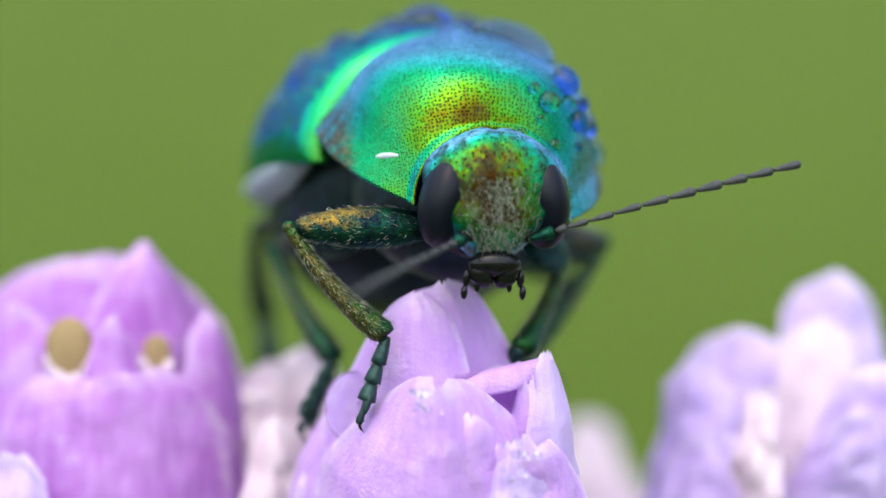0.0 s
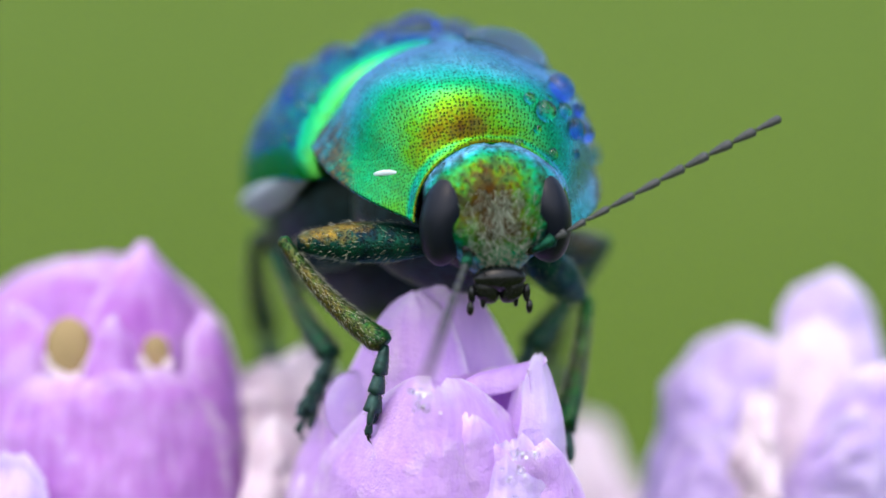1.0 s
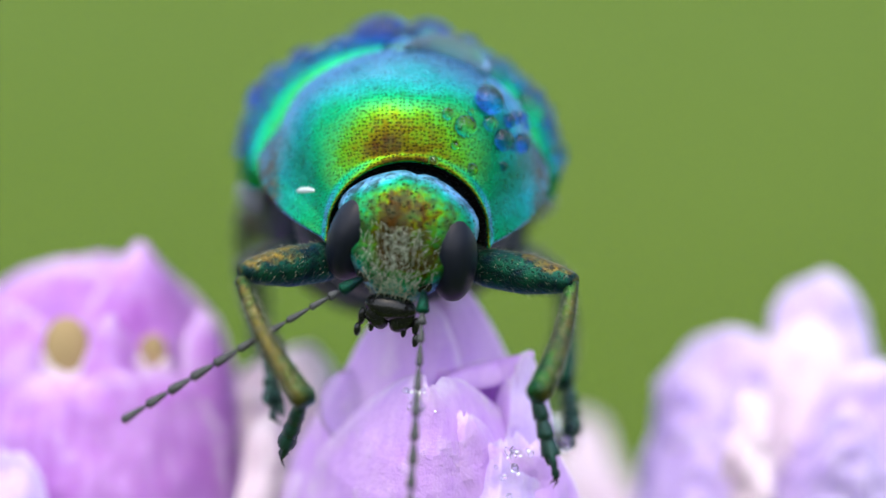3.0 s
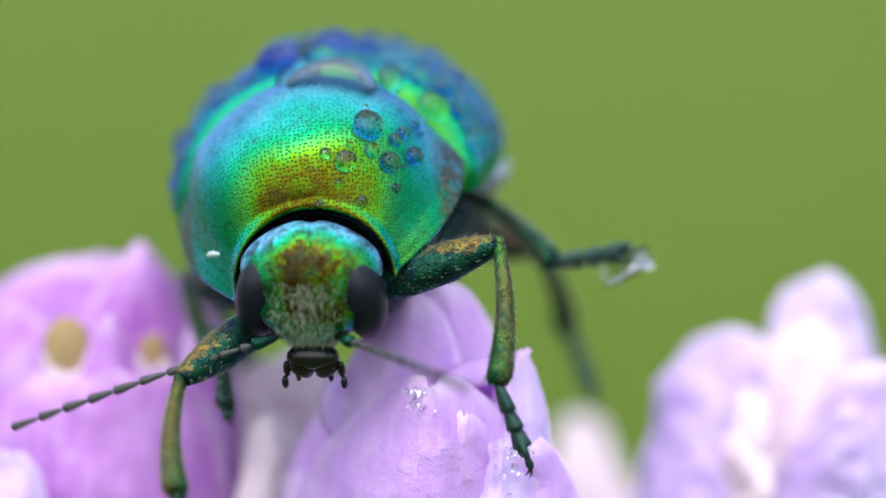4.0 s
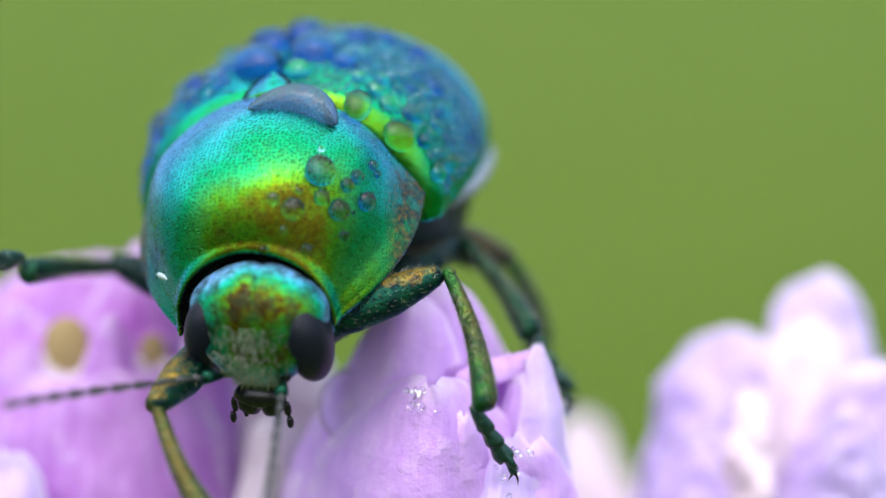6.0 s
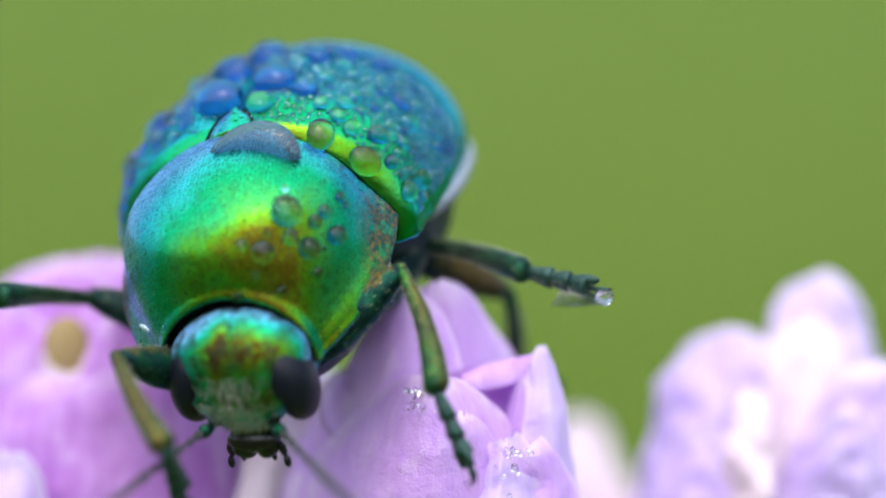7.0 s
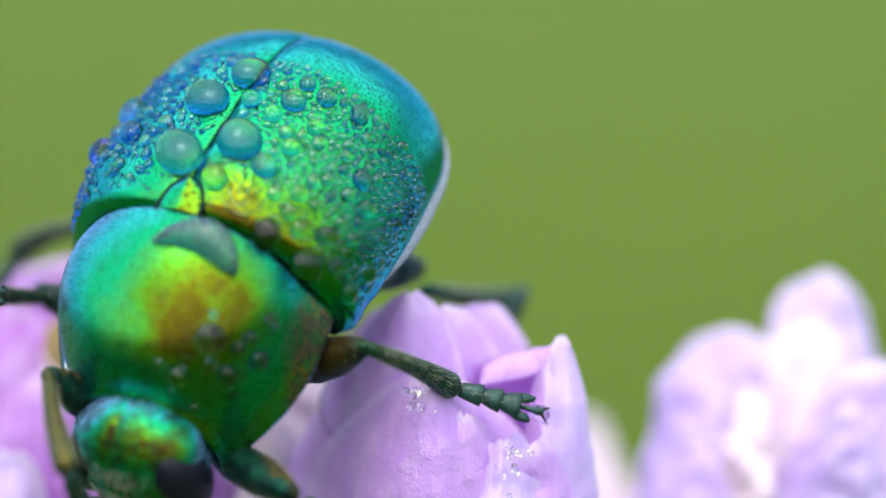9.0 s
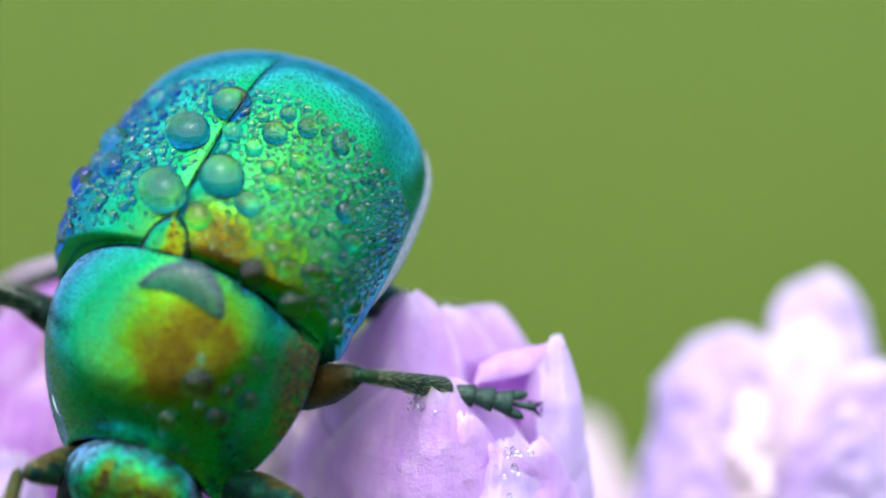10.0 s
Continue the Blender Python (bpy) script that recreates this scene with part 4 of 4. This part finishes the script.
# ---- legs
def hairs(bm, length, radius, count, size, seed):
    rng = random.Random(seed)
    for _ in range(count):
        x, a = length * rng.uniform(0.12, 0.97), rng.uniform(0, 6.283)
        r = radius(x / length)
        thorn(bm, (x, r * math.cos(a), r * math.sin(a)), (1.0, 0.75 * math.cos(a), 0.75 * math.sin(a)), size * rng.uniform(0.7, 1.3), 0.0032, 1)


def femur_radius(v):
    return lerp(v, (0, 0.08, 0.3, 0.6, 0.85, 0.95, 1), (0.13, 0.19, 0.27, 0.28, 0.2, 0.15, 0.11))


def tibia_radius(v):
    return lerp(v, (0, 0.05, 0.15, 0.5, 0.8, 0.95, 1), (0.08, 0.1, 0.1, 0.125, 0.165, 0.18, 0.13))


def leg_meshes():
    bm = lathe([(1.85 * v / 20, femur_radius(v / 20)) for v in range(21)], 18)
    hairs(bm, 1.85, femur_radius, 260, 0.075, 1)
    fem = part("femur", bm, [LEG_SHELL, LEG_HAIR], beetle, "swollen gold-green thigh")
    bm = lathe([(1.95 * v / 20, tibia_radius(v / 20)) for v in range(21)], 16)
    hairs(bm, 1.95, lambda v: tibia_radius(v) * 0.97, 700, 0.085, 2)
    for v in bm.verts:
        s = v.co.x / MM / 1.95
        v.co.z += 0.1 * math.sin(math.pi * s) * MM
    add(bm, ball(0.1, 0.09, 0.1, (0.0, 0, 0.0), 10))
    tib = part("tibia", bm, [SHIN_SHELL, LEG_HAIR], beetle, "hairy gold-green shin")
    bm = bmesh.new()
    for x, l, r in ((0, 0.4, 0.15), (0.36, 0.3, 0.165), (0.62, 0.3, 0.18)):
        seg = lathe([(x, r * 0.5), (x + l * 0.25, r * 0.72), (x + l * 0.7, r * 0.95), (x + l * 0.95, r * 1.05), (x + l, r * 0.7)], 12)
        for v in seg.verts:
            v.co.z *= 0.7
        add(bm, seg)
    for s in (-1, 1):
        add(bm, ball(0.17, 0.075, 0.055, (0.93, s * 0.125, -0.02), 12, lambda p, s=s: Vector((p.x, p.y + s * 0.5 * p.x * abs(p.x), p.z))))
    add(bm, lathe([(0.85, 0.03), (1.1, 0.045), (1.18, 0.06), (1.24, 0.04)], 8))
    hairs(bm, 1.0, lambda v: 0.09, 260, 0.06, 3)
    tar = part("tarsus", bm, [TARSUS_SHELL, LEG_HAIR], beetle, "dark jointed foot with lobes")
    bm = bmesh.new()
    for s in (-1, 1):
        for k in range(4):
            a = k / 4
            thorn(bm, (1.2 + 0.1 * a, s * (0.02 + 0.07 * a), -0.05 * a * a), (0.7, s * 0.6, -0.3 - a), 0.11, 0.03 * (1 - 0.5 * a))
    part("claw", bm, BLACK, tar, "hooked black claws")
    return fem, tib, tar


def copy_part(ob):
    made = ob.copy()
    scene.collection.objects.link(made)
    for c in ob.children:
        k = c.copy()
        scene.collection.objects.link(k)
        k.parent = made
    return made


legs = {"LF": leg_meshes()}
hind_skins = {}
for key in ("RF", "LM", "RM", "LH", "RH"):
    legs[key] = tuple(copy_part(o) for o in legs["LF"])
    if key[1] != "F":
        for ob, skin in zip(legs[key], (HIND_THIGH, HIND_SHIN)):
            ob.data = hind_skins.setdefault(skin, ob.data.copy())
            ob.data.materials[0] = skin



def smear_sail(u, v, back=0.0):
    """A thin clear sheet added for the smear that the fast foot leaves."""
    x = 0.55 + 0.7 * u
    hang = (0.62 - 0.25 * u) * v
    return x + 0.12 * v, 0.06 * math.sin(3 * v + 2 * u) + back * (0.4 + math.sin(math.pi * u)), -0.05 - hang


bm = surface(smear_sail, 16, 14)
add(bm, surface(lambda u, v: smear_sail(u, v, 0.05), 16, 14))
part("water_skin", bm, CLEAR, legs["RM"][2], "clear sheet standing in for the smear of the moving foot")
part("water_drop", ball(0.13, 0.1, 0.13, (1.22, 0.02, -0.12), 20, lambda p: p * (1 + 0.2 * noise.noise(p * 1.3))), CLEAR, legs["RM"][2], "clear drop on the foot")


# ---- dew
def drop_mesh(seed, material, squash=0.76):
    rng = Vector((seed * 5.1, seed * 2.7, 0))
    bm = ball(1, 1, squash, (0, 0, 0), 20, lambda p: p * (1 + 0.08 * noise.noise(p * 0.9 + rng)))
    data = bpy.data.meshes.new("water_drop")
    for f in bm.faces:
        f.smooth = True
    bm.to_mesh(data)
    bm.free()
    data.materials.append(material)
    return data


DROPS = {m: [drop_mesh(i, m) for i in range(6)] for m in (WATER, DEW, BEAD)}


def drop(parent, place, normal, r, rng, long=1.0, material=WATER, high=0.0):
    ob = new("water_drop", DROPS[material][rng.randrange(6)])
    ob.parent = parent
    turn = Vector(normal).to_track_quat("Z", "Y").to_matrix().to_4x4()
    ob.matrix_basis = Matrix.Translation((Vector(place) + Vector(normal) * r * high) * MM) @ turn @ pose(0, 0, 0, 0, 0, rng.uniform(0, 360)) @ Matrix.Diagonal((r * long, r, r, 1))
    return ob


PRONOTUM_DROPS = [(1.09, -0.82, 0.80, 0.22), (0.72, -1.23, 0.45, 0.155), (1.27, -0.96, 0.25, 0.155), (1.55, -0.58, 0.17, 0.14), (1.07, -0.99, 0.47, 0.115), (1.31, -0.64, 0.45, 0.10), (1.44, -0.46, 0.49, 0.10), (1.59, -0.11, 0.48, 0.08),
                  (0.47, -1.20, 0.59, 0.085), (0.81, -1.08, 0.63, 0.05), (1.02, -0.49, 0.93, 0.05), (1.27, -1.03, -0.1, 0.075), (1.42, -0.81, 0.12, 0.04), (0.83, -1.34, -0.12, 0.09), (1.62, -0.13, 0.35, 0.06), (0.6, -1.42, 0.22, 0.06), (0.3, -1.5, 0.0, 0.07)]
# wing-case drops: along, angle from the seam, radius
BIG_RIGHT = [(2.0, 9, 0.31), (1.34, 8, 0.18), (1.73, 22, 0.18), (0.86, 36, 0.2), (0.8, 58, 0.2), (1.28, 56, 0.14), (2.3, 56, 0.14), (1.97, 64, 0.13), (1.97, 54, 0.1), (2.18, 26, 0.13), (2.39, 22, 0.11), (2.6, 14, 0.13), (2.93, 18, 0.18), (2.75, 4, 0.14), (2.66, 30, 0.12), (2.45, 34, 0.1),
             (2.0, 44, 0.09), (1.85, 40, 0.1), (1.58, 38, 0.12), (1.43, 30, 0.11), (1.28, 38, 0.11), (1.16, 45, 0.12), (1.8, 49, 0.09), (3.2, 42, 0.14), (3.2, 28, 0.15), (3.3, 19, 0.12), (1.31, 84, 0.14), (0.92, 82, 0.14), (1.76, 74, 0.07), (1.46, 66, 0.09), (1.55, 58, 0.08), (1.04, 67, 0.11)]
BIG_LEFT = [(1.58, 8, 0.32), (2.6, 11, 0.29), (3.2, 2, 0.26), (1.28, 22, 0.08), (1.52, 22, 0.09), (1.37, 19, 0.07), (1.75, 26, 0.1), (1.4, 34, 0.08), (1.28, 36, 0.08), (1.16, 26, 0.07), (3.14, 34, 0.15), (2.12, 22, 0.11), (1.97, 38, 0.18), (2.5, 50, 0.2), (1.9, 62, 0.2)]


def dew():
    rng = random.Random(3)
    for x, y, z, r in PRONOTUM_DROPS:
        n = (Vector((x, y, z)) - PC).normalized()
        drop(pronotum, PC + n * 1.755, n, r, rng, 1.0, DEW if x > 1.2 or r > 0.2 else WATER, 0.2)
    for side, big, count, hi in ((1, BIG_RIGHT, 620, 94), (-1, BIG_LEFT, 300, 88)):
        taken = []
        spots = [(y, a, r) for y, a, r in big]
        tries = 0
        while len(spots) < len(big) + count and tries < 24000:
            tries += 1
            y, a, r = rng.uniform(0.95, 3.6), rng.uniform(3, hi), rng.choice((0.03, 0.038, 0.046, 0.055, 0.065, 0.08))
            if y + 0.008 * a > 3.75:
                continue
            if y < 1.5 and a < 50 and r > 0.035:
                continue
            p = elytron_at(y, a, side)
            if all((p - elytron_at(*q[:2], side)).length > (r + q[2]) * 1.04 for q in spots):
                spots.append((y, a, r))
        for y, a, r in spots:
            p = elytron_at(y, a, side)
            n = (elytron_at(y, a + 2, side) - p).cross(elytron_at(y + 0.02, a, side) - p).normalized()
            if n.dot(p - Vector((0, p.y, -0.6))) < 0:
                n = -n
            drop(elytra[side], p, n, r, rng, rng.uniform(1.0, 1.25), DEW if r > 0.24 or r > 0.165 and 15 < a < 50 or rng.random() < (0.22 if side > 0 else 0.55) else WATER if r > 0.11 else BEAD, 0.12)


dew()


def big_film(u, v):
    """The long crescent of water behind the shield's top."""
    a, b = 2 * math.pi * u, math.pi * v
    k = math.cos(b)
    r = 0.25 * math.sin(b) ** 1.5 * (1 + 0.3 * k)
    c = Vector((0.5 + 0.6 * k, 0.44 - 0.3 * k * k, 1.2 - 0.22 * k))
    n = (c - PC).normalized()
    c = PC + n * lerp(n.z, (0.6, 1), (1.78, 1.62))
    return c + Vector((0, 1, 0)).cross(n).cross(n) * (-math.cos(a) * r) + n * (math.sin(a) * r)


part("water_drop", surface(big_film, 20, 28, True), FILM, pronotum, "long crescent of water tinted grey-blue for reflected sky")
bm = ball(0.2, 0.03, 0.042, (0, 0, 0), 14, lambda p: Vector((p.x, p.y, p.z + 0.25 * p.x * p.x)))
fleck = part("fleck", bm, FLECK, pronotum, "white fleck stuck to the shield")
n = (Vector((-1.28, -0.92, -0.51)) - PC).normalized()
along = Vector((0.33, -0.27, 0.07))
along = (along - n * along.dot(n)).normalized()
fleck.matrix_basis = Matrix.Translation((PC + n * 1.835) * MM) @ Matrix((along, n, along.cross(n))).transposed().to_4x4()


# ---- what moves
def turn(p, y, r):
    return Matrix.Rotation(radians(p), 4, "X") @ Matrix.Rotation(radians(y), 4, "Z") @ Matrix.Rotation(radians(r), 4, "Y")


def between(a, b, up):
    """A pose at a (mm) whose x axis runs to b and whose z axis leans to up."""
    x = (b - a).normalized()
    y = up.cross(x)
    y = (y if y.length > 1e-4 else x.orthogonal()).normalized()
    z = x.cross(y)
    m = Matrix((x, y, z)).transposed().to_4x4()
    m.translation = a * MM
    return m


COXA = {"LF": (-0.65, -1.15, -1.4), "RF": (0.65, -1.15, -1.4), "LM": (-1.15, 0.4, -1.6), "RM": (1.15, 0.4, -1.6), "LH": (-1.2, 2.1, -1.6), "RH": (1.2, 2.1, -1.6)}


SWAYS = {
    "main": [(0, 0, 0, 0), (7, 0, 0, 0), (7.5, 0.02, 0, -0.06), (8.5, 0.05, 0, -0.3), (10, 0.05, 0, -0.36)],
    "fold": [(0, 0.05, 0, -0.05), (1, 0, 0, -0.08), (2, 0.08, 0, -0.03), (3.5, -0.15, 0, 0.0), (4.5, -0.1, 0, 0.05), (5.5, 0.0, 0, 0.06), (7, 0.1, 0, 0), (8, 0.3, 0, 0.06), (9.5, 0.4, 0, 0.14), (10, 0.32, 0, 0.15)],
    "lip": [(0, 0, 0, 0), (1, -0.08, 0, -0.03), (2, 0.03, 0, 0.02), (3.5, -0.22, 0, -0.02), (4.5, -0.16, 0, 0.04), (5.5, -0.03, 0, 0.1), (7, 0.05, 0, 0.07), (8, 0.23, 0, 0.12), (9.5, 0.32, 0, 0.22), (10, 0.25, 0, 0.22)],
    "lobe": [(0, -0.3, 0, -0.9), (5, -0.25, 0, -0.7), (7, -0.1, 0, -0.25), (8, 0, 0, 0.02), (10, 0.02, 0, 0)],
    "side": [(0, 0.3, 0, -0.7), (5, 0.2, 0, -0.6), (7, 0.1, 0, -0.3), (8.5, 0, 0, 0), (10, 0, 0, -0.1)],
}


def motions():
    walk(beetle, [(t, RIG @ Matrix.Translation(Vector((x, y, z)) * MM) @ turn(p, w, r)) for t, x, y, z, p, w, r in BODY])
    walk(head, [(t, Matrix.Translation(Vector((x, y, z)) * MM) @ turn(p, w, r)) for t, x, y, z, p, w, r in HEAD])
    for key, rows in SWAYS.items():
        walk(MOVERS[key], [(t, Matrix.Translation(Vector((x, y, z)) * MM)) for t, x, y, z in rows])
    for key, rows in LEGS.items():
        coxa = Vector(COXA[key])
        made = ([], [], [])
        for t, k, a, e in rows:
            k, a, e = Vector(k), Vector(a), Vector(e)
            up = (k - (coxa + a) * 0.5).normalized()
            for part_rows, p, q in zip(made, (coxa, k, a), (k, a, e)):
                part_rows.append((t, between(p, q, up)))
        for ob, part_rows in zip(legs[key], made):
            walk(ob, part_rows)
    for key, rows in ANTENNAE.items():
        base = Vector((-0.42 if key == "L" else 0.42, -0.62, -0.48))
        walk(antennae[key], [(t, between(base, base + Vector(d), Vector((0, 0, 1)))) for t, d in rows])


motions()
